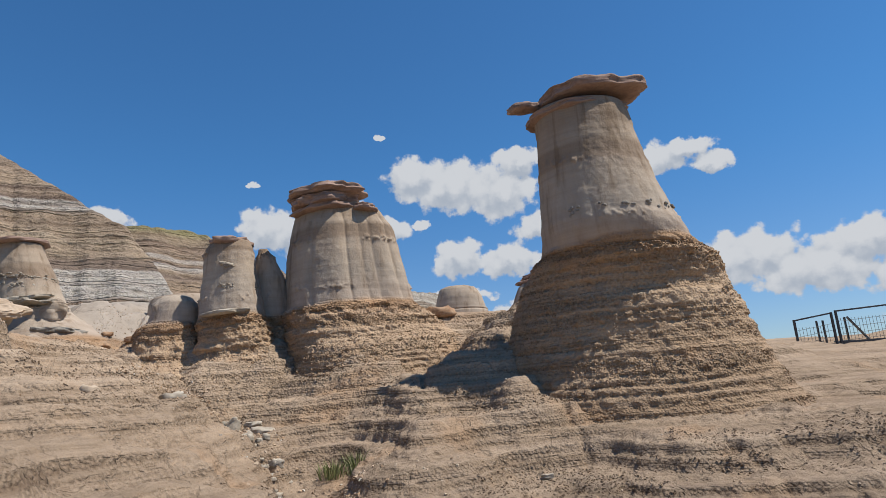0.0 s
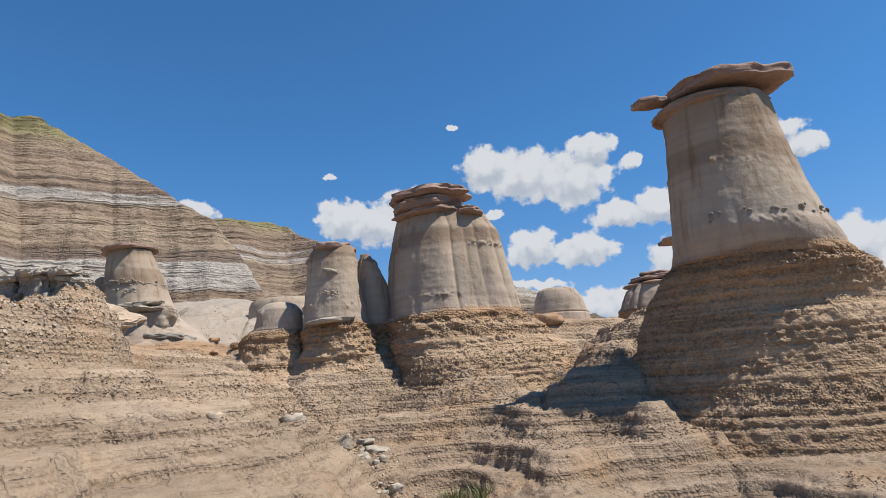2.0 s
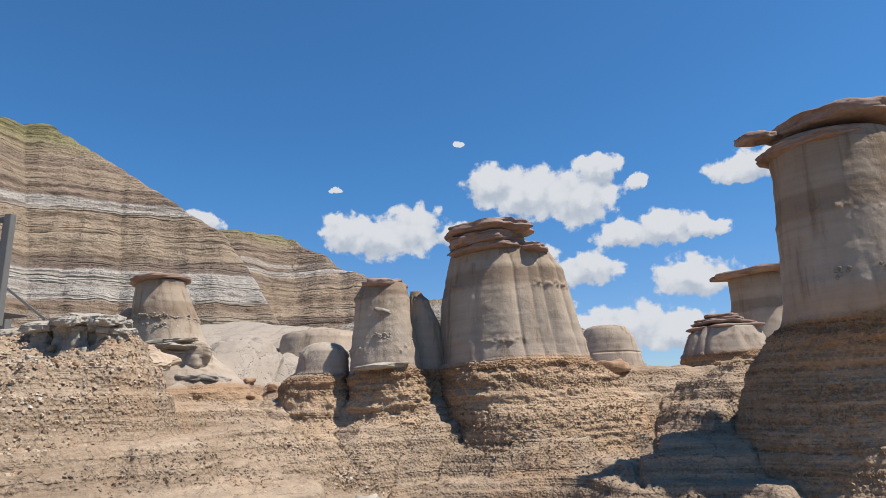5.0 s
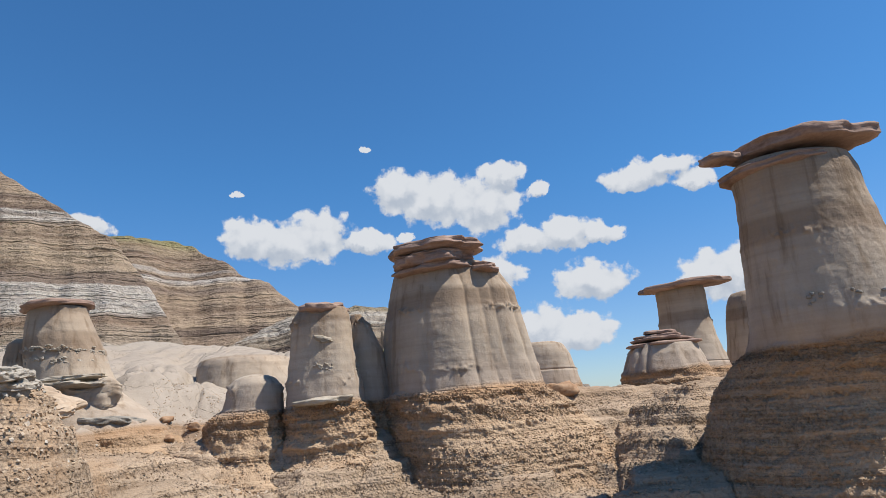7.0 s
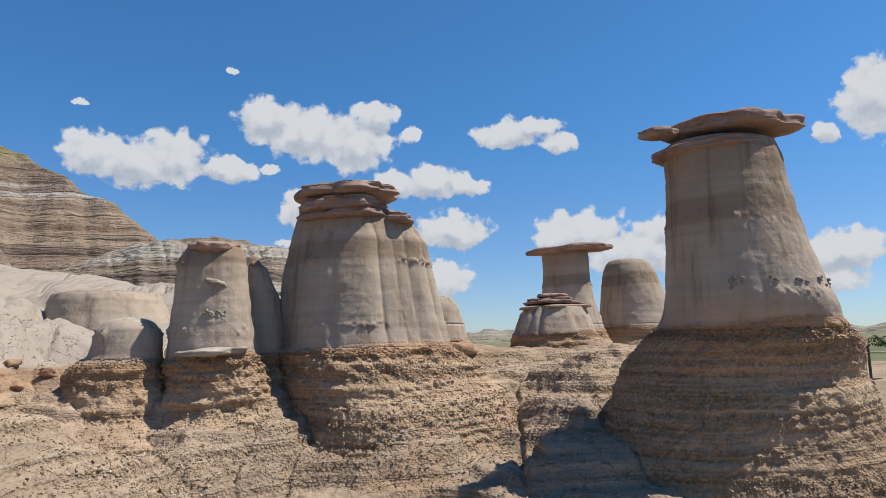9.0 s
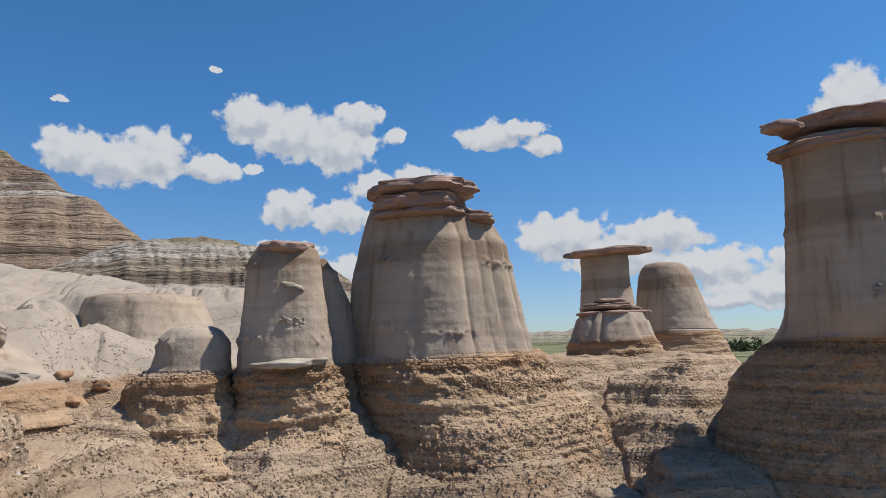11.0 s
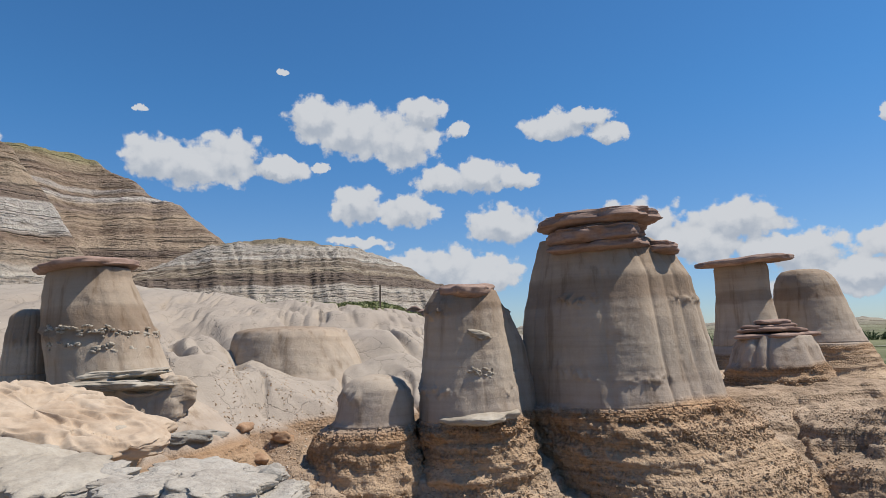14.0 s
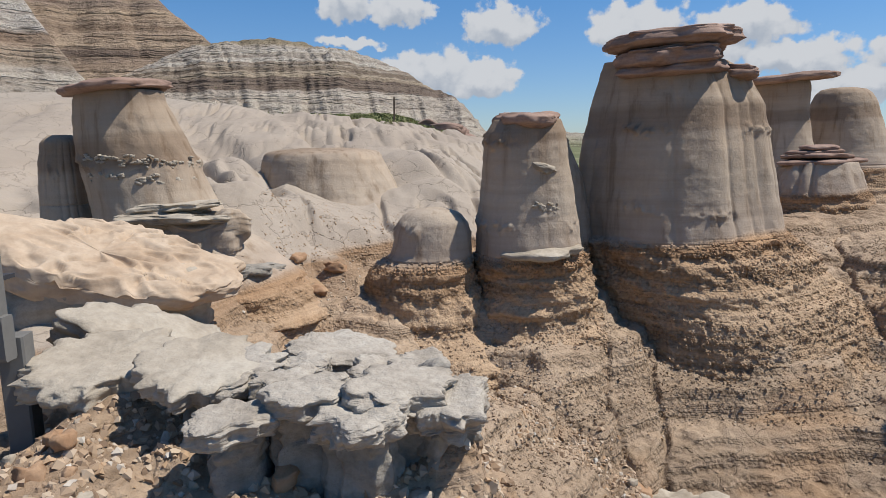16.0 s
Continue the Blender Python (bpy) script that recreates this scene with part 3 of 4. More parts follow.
def ledges_on(z, x, y, steps, seed):
    """Cuts uneven ledges along level beds."""
    for k, (period, amount) in enumerate(steps):
        q = z / period + 0.16 * fbm(x * 0.05, y * 0.05, 0, 2, seed + k)
        hard = smooth(-0.45, 0.3, vnoise(x * 0.07 / period, y * 0.07 / period, z * 0.9 / period, seed + 7 + k))
        z = z + amount * hard * period * (smooth(0.35, 0.95, q - np.floor(q)) - (q - np.floor(q)))
    return z


def scarp(a, d, x, y, tops, foot, rise, eye, seed, steps, rill):
    """A slope that climbs from its foot to a skyline given as (azimuth, elevation) in degrees."""
    t = np.tan(np.radians(np.interp(a, [p[0] for p in tops], [p[1] for p in tops]))) + 0.0016 * fbm(a * 0.7, 0, 0, 3, seed)
    top = (eye + (foot - 3.0 / rise) * t) / (1 - t / rise)
    cut = 0.7 * np.abs(vnoise(a * 0.3 + d * 0.006, d * 0.02, 0, seed + 1)) + 0.12 * vnoise(a * 0.9 - d * 0.03, d * 0.08, 0, seed + 2) + 0.05 * vnoise(a * 2.2 + d * 0.03, d * 0.12, 0, seed + 3)
    z = 3.0 + (d - foot) * rise + rill * (cut - 0.3)
    low = smooth(0, 8, z - 3.0)
    z = ledges_on(z, x, y, steps, seed + 10) + 0.45 * low * fbm(x * 0.35, y * 0.35, 0, 4, seed + 20)
    gap = np.clip(0.5 + (top - z) / 5.0, 0, 1)
    return top * (1 - gap) + z * gap - 2.5 * gap * (1 - gap) + 0.15 * fbm(x * 0.5, y * 0.5, 0, 3, seed + 30)


NOSE = [(-90, 16), (-55, 21), (-44, 21.9), (-39.4, 21.9), (-34.7, 19.9), (-30.2, 17.45), (-25.9, 14.9), (-23.4, 11.4), (-21.5, 8.0), (-19.8, 5.2), (-18.4, 3.0), (-17.2, 1.2), (-15.5, 0.3)]
BACK = [(-60, 14), (-40, 15.2), (-26.7, 15.2), (-21.6, 15.05), (-19.9, 14.7), (-18.65, 13.75), (-17, 13.2), (-15.6, 12.1), (-13.6, 11.4), (-10.24, 8.5), (-7, 5.5), (-3, 2.0), (0, 1.0)]


def nose_hill(a, d, x, y):
    return scarp(a, d, x, y, NOSE, 85.0 + 3.0 * vnoise(a * 0.22, 0, 0, 5), 1.0, 2.6, 40, ((3.4, 0.75), (1.15, 0.5)), 3.0)


def back_hill(a, d, x, y):
    return scarp(a, d, x, y, BACK, 150.0 + 6.0 * vnoise(a * 0.2, 0, 0, 6), 0.8, 3.6, 140, ((5.0, 0.7), (1.7, 0.5)), 4.5)


def front_ridge(a, d, x, y):
    top = np.interp(a, [-26, -18, -12, -6.2, -0.5, 4, 6.9, 9, 12], [3.0, 5.5, 8.3, 8.7, 8.1, 6.4, 4.8, 3.4, 0.5])
    crest = 112.0
    zt = 3.5 + crest * np.tan(np.radians(top))
    start = 72 + 5 * vnoise(a * 0.4, 0, 0, 71) + 1.2 * vnoise(a * 1.4, 0, 0, 72)
    q = (d - start) / (crest - start)
    s = np.clip(q, 0, 1)
    gully = 0.5 + 0.8 * vnoise(a * 0.5, d * 0.02, 0, 73) + 0.5 * (np.abs(vnoise(a * 1.1 + d * 0.03, d * 0.05, 0, 74)) - 0.3) + 0.2 * vnoise(a * 2.6 - d * 0.05, d * 0.15, 0, 76)
    z = 3.5 + (zt - 3.5) * (1 - (1 - s) ** 1.5) + (gully - 0.5) * 0.9 * np.sin(math.pi * s) ** 0.7
    z = z + (ledges_on(z, x, y, ((2.6, 0.65), (0.8, 0.8)), 77) - z) * smooth(0, 0.1, s) * (1 - smooth(0.9, 1.0, s))
    z = np.where(q > 1, zt - (d - crest) * 0.4, z)
    return np.where(q < 0, 3.5 + q * 4, z) + 0.3 * fbm(x * 0.5, y * 0.5, 0, 3, 75)


def far_side(a, d, x, y):
    q = (d - 1900) / 500
    return -7 + (52 - 14 * smooth(38, 46, a) + 40 * smooth(46, 60, a) + 9 * vnoise(a * 0.5, 0, 0, 80) + 5 * vnoise(a * 2.1, d * 0.002, 0, 81)) * smooth(0, 1, q) + 6 * fbm(x * 0.004, y * 0.004, 0, 3, 82) * smooth(0.1, 0.5, q)


polar_hill("hill", (-88, -15.5, 700), (74, 152, 420), nose_hill, MAT_HILL, "brown badland hill with white clay bands and grassy top")
polar_hill("hill", (-60, -1, 520), (140, 250, 360), back_hill, MAT_BACK_HILL, "brown layered hill with a dry olive top behind another")
polar_hill("hill", (-28, 13, 460), (64, 126, 230), front_ridge, MAT_RIDGE, "grey and white striped eroded clay ridge")
polar_hill("hill", (8, 110, 420), (1900, 2700, 60), far_side, MAT_FAR, "low hazy hills across the wide valley")


# ---- hoodoos ----
def column(name, profile, y0, deep=(0.9, 0.9), seed=0, flutes=0.0, ledges=0.035, pebble=0.018, sides=190, step=0.026, bulge=0.03, split=None, lean=0.0, lip=0.0, square=None, crust=0.045):
    """A weathered pillar from rows (height, centre x, half width). split: heights to keep, from and to; lean: how far the shaft stands off the foot; lip: a hard rim on the foot; square: how boxy the section is and which way it is turned."""
    rows = sorted(profile)
    zs, xs, rs = (np.array(c) for c in zip(*rows))
    lo, hi = split or (zs[0], zs[-1])
    z = np.linspace(lo, hi, int((hi - lo) / step) + 2)[:, None]
    th = np.linspace(0, 2 * math.pi, sides, endpoint=False)[None, :]
    cx, r = np.interp(z, zs, xs), np.interp(z, zs, rs)
    ct, st = np.cos(th), np.sin(th)
    level = z - 0.045 * cx + 0.05 * vnoise(ct * 2, st * 2, 0, seed)
    brown = 1 - smooth(3.18, 3.26, level)
    form = 1 + bulge * fbm(ct * 1.2 + seed, st * 1.2, z * 0.7, 3, seed)
    if square:
        power, turned = square[0], th - math.radians(square[1])
        form = form * square[2] * (np.abs(np.cos(turned)) ** power + np.abs(np.sin(turned)) ** power) ** (-1 / power)
    groove = np.abs(vnoise(th * 3.4 + 0 * z, z * 0.25, seed, seed + 2)) ** 0.7
    seam = (th / (2 * math.pi)) ** 12
    groove = groove * (1 - seam) + 0.5 * seam
    form = form + flutes * (groove - 0.5) * (1 - brown)
    bed = np.tanh(3.0 * vnoise(ct * 0.5, st * 0.5, level * 6.5, 7)) * (0.7 + 0.5 * vnoise(ct * 2.2, st * 2.2, z * 2, 9)) + 0.5 * np.tanh(3.0 * vnoise(ct * 0.8, st * 0.8, level * 17, 8))
    px_, py_ = ct * r, st * r
    off = ledges * bed * (0.14 + 1.1 * brown) + crust * (1 - brown) * smooth(-0.2, 0.3, vnoise(ct * 1.5, st * 1.5, z, seed + 31)) * (np.exp(-((level - 3.58) / 0.055) ** 2) + np.exp(-((level - 4.40) / 0.05) ** 2)) * np.maximum(0, 0.2 + fbm(px_ * 16, py_ * 16, z * 16, 3, seed + 11, 0.7))
    px, py = ct * r, st * r
    off = off + lip * brown * smooth(2.86, 2.98, level) * (0.6 + 0.8 * fbm(px * 5, py * 5, z * 5, 3, seed + 21))
    off = off + brown * (pebble * 1.5 * fbm(px * 9, py * 9, z * 9, 3, seed + 4) + pebble * fbm(px * 26, py * 26, z * 26, 2, seed + 5)) + (1 - brown) * 0.006 * fbm(px * 8, py * 8, z * 8, 3, seed + 6)
    rad = r * form + off
    pts = np.stack([cx + ct * rad, y0 + lean * smooth(2.7, 3.7, z) + st * rad * (deep[0] + (deep[1] - deep[0]) * smooth(2.0, 3.8, z)), z + 0 * th], -1)
    return grid_mesh(name, pts, wrap=True, caps=True)


CLODS = []


def hoodoo(label, place, profile, y0, join=None, foot="dark brown pebbly mudstone foot", **kw):
    """A pillar in two beds: the brown foot and the pale shaft."""
    ob = thing("hoodoo", place)
    lo, hi = min(p[0] for p in profile), max(p[0] for p in profile)
    if join is None:
        child("shaft", column("shaft", profile, y0, **kw), MAT_BEDS, ob)
    else:
        base = column("base", profile, y0, split=(lo, join), **kw)
        if foot.startswith("dark"):
            co = np.empty(len(base.vertices) * 3)
            base.vertices.foreach_get("co", co)
            CLODS.append(co.reshape(-1, 3))
        child("base", base, MAT_BEDS, ob, foot)
        child("shaft", column("shaft", profile, y0, split=(join, hi), **kw), MAT_BEDS, ob, "smooth grey clay shaft")
    return tagged(ob, label, "hoodoo", "capped hoodoos")


def cap(ob, name, label="", mat=None, **kw):
    return child(name, rock_mesh(name, **kw), mat or MAT_CAP, ob, label)


big = hoodoo("tall grey clay hoodoo with layered brown capstone", (2.6, 9.0, 1.0),
             [(0.0, 3.1, 3.9), (0.4, 3.0, 3.2), (0.8, 2.88, 2.62), (1.05, 2.80, 2.30), (1.33, 2.76, 2.08), (1.74, 2.76, 1.88), (2.23, 2.74, 1.72), (2.62, 2.74, 1.58), (2.94, 2.74, 1.44), (3.16, 2.74, 1.31), (3.28, 2.68, 1.14), (3.40, 2.62, 1.06), (3.72, 2.52, 0.95), (4.16, 2.45, 0.85), (4.61, 2.40, 0.77), (5.06, 2.36, 0.71), (5.29, 2.34, 0.70), (5.45, 2.32, 0.65)],
             9.30, 3.27, seed=3, bulge=0.015, flutes=0.012, deep=(0.70, 0.80), sides=380, step=0.018, lean=-0.51, ledges=0.02, crust=0.025)
cap(big, "cap_stone", "flat overhanging sandstone slab", centre=(2.5, 8.85, 5.68), size=(0.80, 0.64, 0.10), turn=(2, -4, 12), seed=11, rough=0.09, layer=0.04, rings=40, sides=80)
cap(big, "cap_stone", "lower sandstone slab", centre=(2.42, 8.9, 5.43), size=(0.78, 0.66, 0.095), turn=(0, -6, 20), seed=12, rough=0.08, layer=0.05, rings=40, sides=80)
cap(big, "knob", centre=(1.52, 8.8, 5.56), size=(0.26, 0.15, 0.06), turn=(0, -4, 0), seed=13)

random.seed(9)
# added dark stones that stand in for a row of small shaded pits
for k in range(22):
    a = math.radians(random.uniform(-135, -15))
    z = 3.78 + random.gauss(0, 0.035)
    cap(big, "concretion_or_pit", mat=MAT_SHADED_MUD, centre=(2.51 + 0.935 * math.cos(a), 8.79 + 0.935 * 0.80 * math.sin(a), z), size=(random.uniform(0.015, 0.04), 0.02, random.uniform(0.012, 0.02)), turn=(0, random.uniform(-20, 20), math.degrees(a) + 90), seed=200 + k, rings=8, sides=12)

mid = hoodoo("broad fluted clay hoodoo with stacked sandstone caps", (-1.6, 11.5, 2.2),
             [(1.5, -0.9, 2.5), (1.85, -0.97, 2.05), (2.3, -1.12, 1.70), (2.56, -1.24, 1.56), (2.72, -1.34, 1.46), (3.05, -1.50, 1.25), (3.17, -1.56, 1.18), (3.55, -1.60, 1.12), (4.11, -1.63, 1.04), (4.6, -1.64, 0.94), (4.93, -1.70, 0.80), (5.08, -1.8, 0.66)],
             11.5, 3.16, seed=5, flutes=0.06, bulge=0.02, deep=(0.85, 0.76), sides=360, step=0.018, lip=0.06, ledges=0.027, square=(3.0, 25, 0.915), crust=0.085)
cap(mid, "cap_stone", "flat brown sandstone slab", centre=(-1.83, 11.2, 5.27), size=(0.67, 0.54, 0.095), turn=(0, -3, -10), seed=21, rough=0.10, layer=0.05, rings=40, sides=80)
cap(mid, "cap_stone", centre=(-1.87, 11.25, 5.10), size=(0.54, 0.50, 0.11), turn=(0, -4, 10), seed=22, layer=0.07, rings=40, sides=80)
cap(mid, "cap_stone", centre=(-1.87, 11.3, 4.96), size=(0.61, 0.53, 0.07), turn=(0, -4, 20), seed=23, layer=0.06)
cap(mid, "cap_stone", centre=(-1.17, 11.15, 4.97), size=(0.20, 0.20, 0.035), turn=(0, 3, 0), seed=24)
cap(mid, "cap_stone", centre=(-1.17, 11.15, 4.90), size=(0.24, 0.25, 0.045), turn=(0, 3, 50), seed=25)

small = hoodoo("slender clay hoodoo with a crumbly brown top", (-3.52, 11.05, 2.2),
               [(1.5, -3.35, 1.7), (1.9, -3.4, 1.2), (2.15, -3.42, 0.92), (2.40, -3.45, 0.74), (2.84, -3.48, 0.60), (3.14, -3.52, 0.56), (3.45, -3.54, 0.52), (3.76, -3.55, 0.47), (4.07, -3.56, 0.43), (4.32, -3.56, 0.40), (4.45, -3.54, 0.33)],
               11.05, 3.10, seed=6, flutes=0.008, sides=240, step=0.018, lip=0.035)
cap(small, "cap_stone", "crumbly brown crust", centre=(-3.54, 11.05, 4.44), size=(0.37, 0.36, 0.08), seed=31, rough=0.14)
cap(small, "ledge_stone", "thin pale ledge", mat=MAT_PALE, centre=(-3.5, 10.66, 3.16), size=(0.36, 0.26, 0.045), turn=(4, -3, 0), seed=32, rough=0.14)

cap(small, "ledge_stone", "pale broken chip", mat=MAT_PALE, centre=(-3.50, 10.72, 3.97), size=(0.15, 0.10, 0.05), turn=(10, 18, 0), seed=33, rough=0.2)

hoodoo("thin clay fin leaning against a hoodoo", (-2.98, 11.6, 2.6), [(2.0, -2.95, 0.5), (3.2, -2.98, 0.36), (3.86, -3.02, 0.28), (4.2, -3.08, 0.18), (4.42, -3.12, 0.08)], 11.6, 3.08, seed=8)
hoodoo("low rounded clay dome on a brown foot", (-4.53, 11.1, 2.4), [(1.6, -4.45, 1.5), (2.0, -4.5, 1.1), (2.3, -4.56, 0.80), (2.5, -4.61, 0.66), (2.86, -4.66, 0.56), (3.02, -4.62, 0.50), (3.12, -4.55, 0.42), (3.3, -4.53, 0.39), (3.44, -4.53, 0.36), (3.53, -4.53, 0.28), (3.57, -4.53, 0.18), (3.59, -4.53, 0.06)], 11.1, 3.08, seed=9)

west = hoodoo("squat cream clay hoodoo with a thin cap", (-7.3, 11.3, 3.2),
              [(2.6, -6.7, 1.2), (3.2, -6.95, 0.8), (3.48, -7.12, 0.62), (3.71, -7.2, 0.57), (4.0, -7.28, 0.53), (4.23, -7.34, 0.50), (4.46, -7.4, 0.45), (4.66, -7.44, 0.40), (4.75, -7.43, 0.38)], 11.3, 3.5, foot="sloping pale clay foot", seed=14, flutes=0.02)
cap(west, "cap_stone", "thin brown cap", centre=(-7.41, 11.25, 4.78), size=(0.44, 0.42, 0.05), turn=(0, -5, 0), seed=41)
cap(west, "ledge_stone", "thin flaky ledge", mat=MAT_PALE, centre=(-6.92, 10.92, 3.70), size=(0.42, 0.30, 0.04), turn=(0, -3, 14), seed=46, rough=0.2, layer=0.12, lobe=0.4, rings=40, sides=80)
cap(west, "ledge_stone", "thin flaky ledge", mat=MAT_PALE, centre=(-6.98, 10.94, 3.60), size=(0.46, 0.30, 0.045), turn=(0, 2, -14), seed=47, rough=0.24, layer=0.14, lobe=0.4, rings=40, sides=80)
cap(west, "block", "undercut pale clay block", mat=MAT_BEDS, centre=(-6.80, 11.02, 3.34), size=(0.46, 0.36, 0.28), turn=(0, 0, 12), seed=48, box=0.2, rough=0.12, layer=0.06, lobe=0.3, rings=50, sides=90)
cap(west, "ledge_stone", "dark flaky ledge", mat=MAT_SHADED_MUD, centre=(-6.62, 10.85, 3.10), size=(0.46, 0.36, 0.05), turn=(0, 3, 0), seed=49, rough=0.18, lobe=0.3)
hoodoo("fluted clay pillar beside a capped hoodoo", (-8.06, 11.5, 3.3), [(2.8, -8.06, 0.34), (3.5, -8.06, 0.24), (3.8, -8.07, 0.22), (4.1, -8.07, 0.20), (4.3, -8.06, 0.17), (4.36, -8.06, 0.1)], 11.5, 3.7, foot="sloping pale clay foot", seed=19, flutes=0.09)
hoodoo("wide low clay dome with a gritty rim", (-5.5, 14.6, 3.4), [(2.9, -5.4, 1.5), (3.3, -5.45, 1.22), (3.49, -5.5, 1.10), (3.75, -5.55, 1.0), (4.02, -5.6, 0.90), (4.12, -5.62, 0.84), (4.17, -5.62, 0.72), (4.2, -5.6, 0.3)], 14.6, 3.25, foot="sloping pale clay foot", seed=20, flutes=0.015)


def grit(ob, x, y, r, z, low, high, count, seed):
    """A broken belt of small hard lumps round a pillar."""
    random.seed(seed)
    for k in range(count):
        a = math.radians(random.uniform(low, high))
        cap(ob, "concretion_or_pit", mat=MAT_PALE, centre=(x + r * math.cos(a), y + r * 0.9 * math.sin(a), z + random.gauss(0, 0.022) - 0.05 * math.cos(a)), size=(random.uniform(0.012, 0.034), 0.02, random.uniform(0.008, 0.014)), turn=(0, random.uniform(-20, 20), math.degrees(a) + 90), seed=seed + k, rings=8, sides=12)


grit(west, -7.30, 11.3, 0.52, 4.12, -140, 10, 70, 300)
grit(west, -7.27, 11.3, 0.53, 3.96, -140, 10, 70, 380)
grit(small, -3.54, 11.05, 0.485, 3.60, -100, 0, 45, 460)

far_capped = hoodoo("distant clay hoodoo with a wide flat cap", (4.55, 17.8, 3.2), [(2.6, 4.6, 1.2), (3.6, 4.62, 0.83), (4.15, 4.58, 0.70), (4.85, 4.55, 0.61), (5.39, 4.54, 0.61), (5.5, 4.54, 0.57)], 17.8, 3.6, foot="sloping pale clay foot", seed=15, sides=120, step=0.04, bulge=0.015)
cap(far_capped, "cap_stone", "wide flat brown slab", centre=(4.70, 17.8, 5.56), size=(1.06, 0.8, 0.09), turn=(0, -4, 0), seed=42)
hoodoo("bare rounded clay tower", (7.0, 18.5, 3.0), [(2.2, 7.2, 1.75), (3.13, 7.05, 1.30), (3.88, 6.93, 1.02), (4.64, 6.84, 0.84), (5.09, 6.80, 0.72), (5.28, 6.78, 0.62), (5.38, 6.76, 0.50), (5.42, 6.74, 0.3)], 18.5, 3.6, foot="sloping pale clay foot", seed=16, sides=120, step=0.04, bulge=0.02)
low = hoodoo("low fluted clay hoodoo under stacked slabs", (2.55, 14.2, 2.9), [(2.4, 2.58, 1.2), (3.03, 2.58, 0.95), (3.29, 2.55, 0.83), (3.65, 2.54, 0.70), (3.84, 2.57, 0.6)], 14.2, 3.1, seed=17, flutes=0.12, sides=160)
cap(low, "cap_stone", centre=(2.58, 14.2, 3.85), size=(0.66, 0.6, 0.045), seed=43, turn=(0, -2, 0))
cap(low, "cap_stone", centre=(2.55, 14.2, 3.93), size=(0.52, 0.5, 0.045), seed=44, turn=(0, 2, 50))
cap(low, "cap_stone", centre=(2.52, 14.2, 4.01), size=(0.44, 0.4, 0.04), seed=45, turn=(0, -3, 20))
cap(low, "cap_stone", centre=(2.5, 14.2, 4.08), size=(0.32, 0.3, 0.04), seed=50, turn=(0, -3, 70))
hoodoo("far pale clay knob on the skyline", (0.63, 16.4, 3.2), [(2.6, 0.66, 0.9), (3.5, 0.64, 0.68), (3.95, 0.62, 0.57), (4.12, 0.60, 0.50), (4.20, 0.59, 0.44), (4.24, 0.58, 0.3)], 16.4, 3.6, foot="sloping pale clay foot", seed=18, sides=80, step=0.05)

# ---- boulders ----
loose_rock("sandstone_slab", "large buff sandstone slab with honeycomb weathering", "rock", MAT_SLAB, centre=(-7.2, 9.6, 3.42), size=(0.95, 0.5, 0.15), turn=(16, 13, 0), seed=51, rough=0.08, dents=0.2, rings=110, sides=200)
loose_rock("boulder", "pale clay boulder holding up a sandstone slab", "rock", MAT_PALE, centre=(-7.3, 9.65, 3.08), size=(0.75, 0.42, 0.28), seed=53)
loose_rock("boulder", "pale clay boulder with a blunt raised back", "rock", MAT_PALE, centre=(-6.45, 7.78, 3.14), size=(0.36, 0.42, 0.27), turn=(14, 10, 20), seed=52, box=0.24, rough=0.16, layer=0.04, lobe=0.3, rings=50, sides=90)
LEDGE = "low grey claystone ledge rocks"
# x, y, half width, half depth, turn
for i, (x, y, wide, deep, turn) in enumerate([
        (-6.42, 7.26, 0.31, 0.28, 10), (-6.06, 7.0, 0.21, 0.22, -25), (-5.9, 6.68, 0.14, 0.10, 20), (-5.92, 7.0, 0.16, 0.13, 35), (-5.68, 7.02, 0.09, 0.08, 0), (-5.56, 7.25, 0.20, 0.17, 15),
        (-5.66, 6.7, 0.17, 0.10, 8), (-5.52, 6.58, 0.14, 0.12, -10), (-5.42, 6.95, 0.13, 0.10, 30), (-5.38, 6.70, 0.17, 0.13, 20), (-5.23, 6.66, 0.13, 0.17, -30), (-5.28, 6.95, 0.10, 0.08, 10), (-5.77, 6.85, 0.13, 0.07, 40)]):
    foot = at(x, y + 0.05)
    rock = thing("ledge_rock", (x, y, foot))
    top = 3.40 + 0.03 * math.sin(i * 2.3)
    skin = MAT_PALE if i < 2 else MAT_GREY
    tip = 7 * math.sin(i * 1.7)
    child("cap", rock_mesh("cap", (x, y - 0.02, top), (wide * 1.0, deep * 1.05, 0.026 + 0.09 * wide), (9, tip, turn), 60 + i, 0.16, 0.14, 0.04, 0.26, 44, 120, chip=0.18), skin, rock)
    child("ledge", rock_mesh("ledge", (x + 0.12 * wide, y + 0.08, top - 0.055), (wide * 0.98, deep * 0.95, 0.03), (4, -tip, turn + 25), 100 + i, 0.16, 0.15, 0.05, 0.30, 34, 100, chip=0.2), skin, rock)
    # pedestal colour is darkened to paint the shade under the cap
    child("pedestal", rock_mesh("pedestal", (x + 0.02, y + 0.42 * deep, (top + foot) / 2 - 0.07), (wide * 0.86, deep * 0.66, (top - foot) / 2 + 0.06), (0, 0, turn), 80 + i, 0.34, 0.2, 0.05, 0.4, 44, 72), MAT_SHADED_MUD, rock, "grey crumbling clay, darkened for overhang shade")
    tagged(rock, "flat grey claystone rock on a crumbling pedestal", "rock", LEDGE)
random.seed(5)
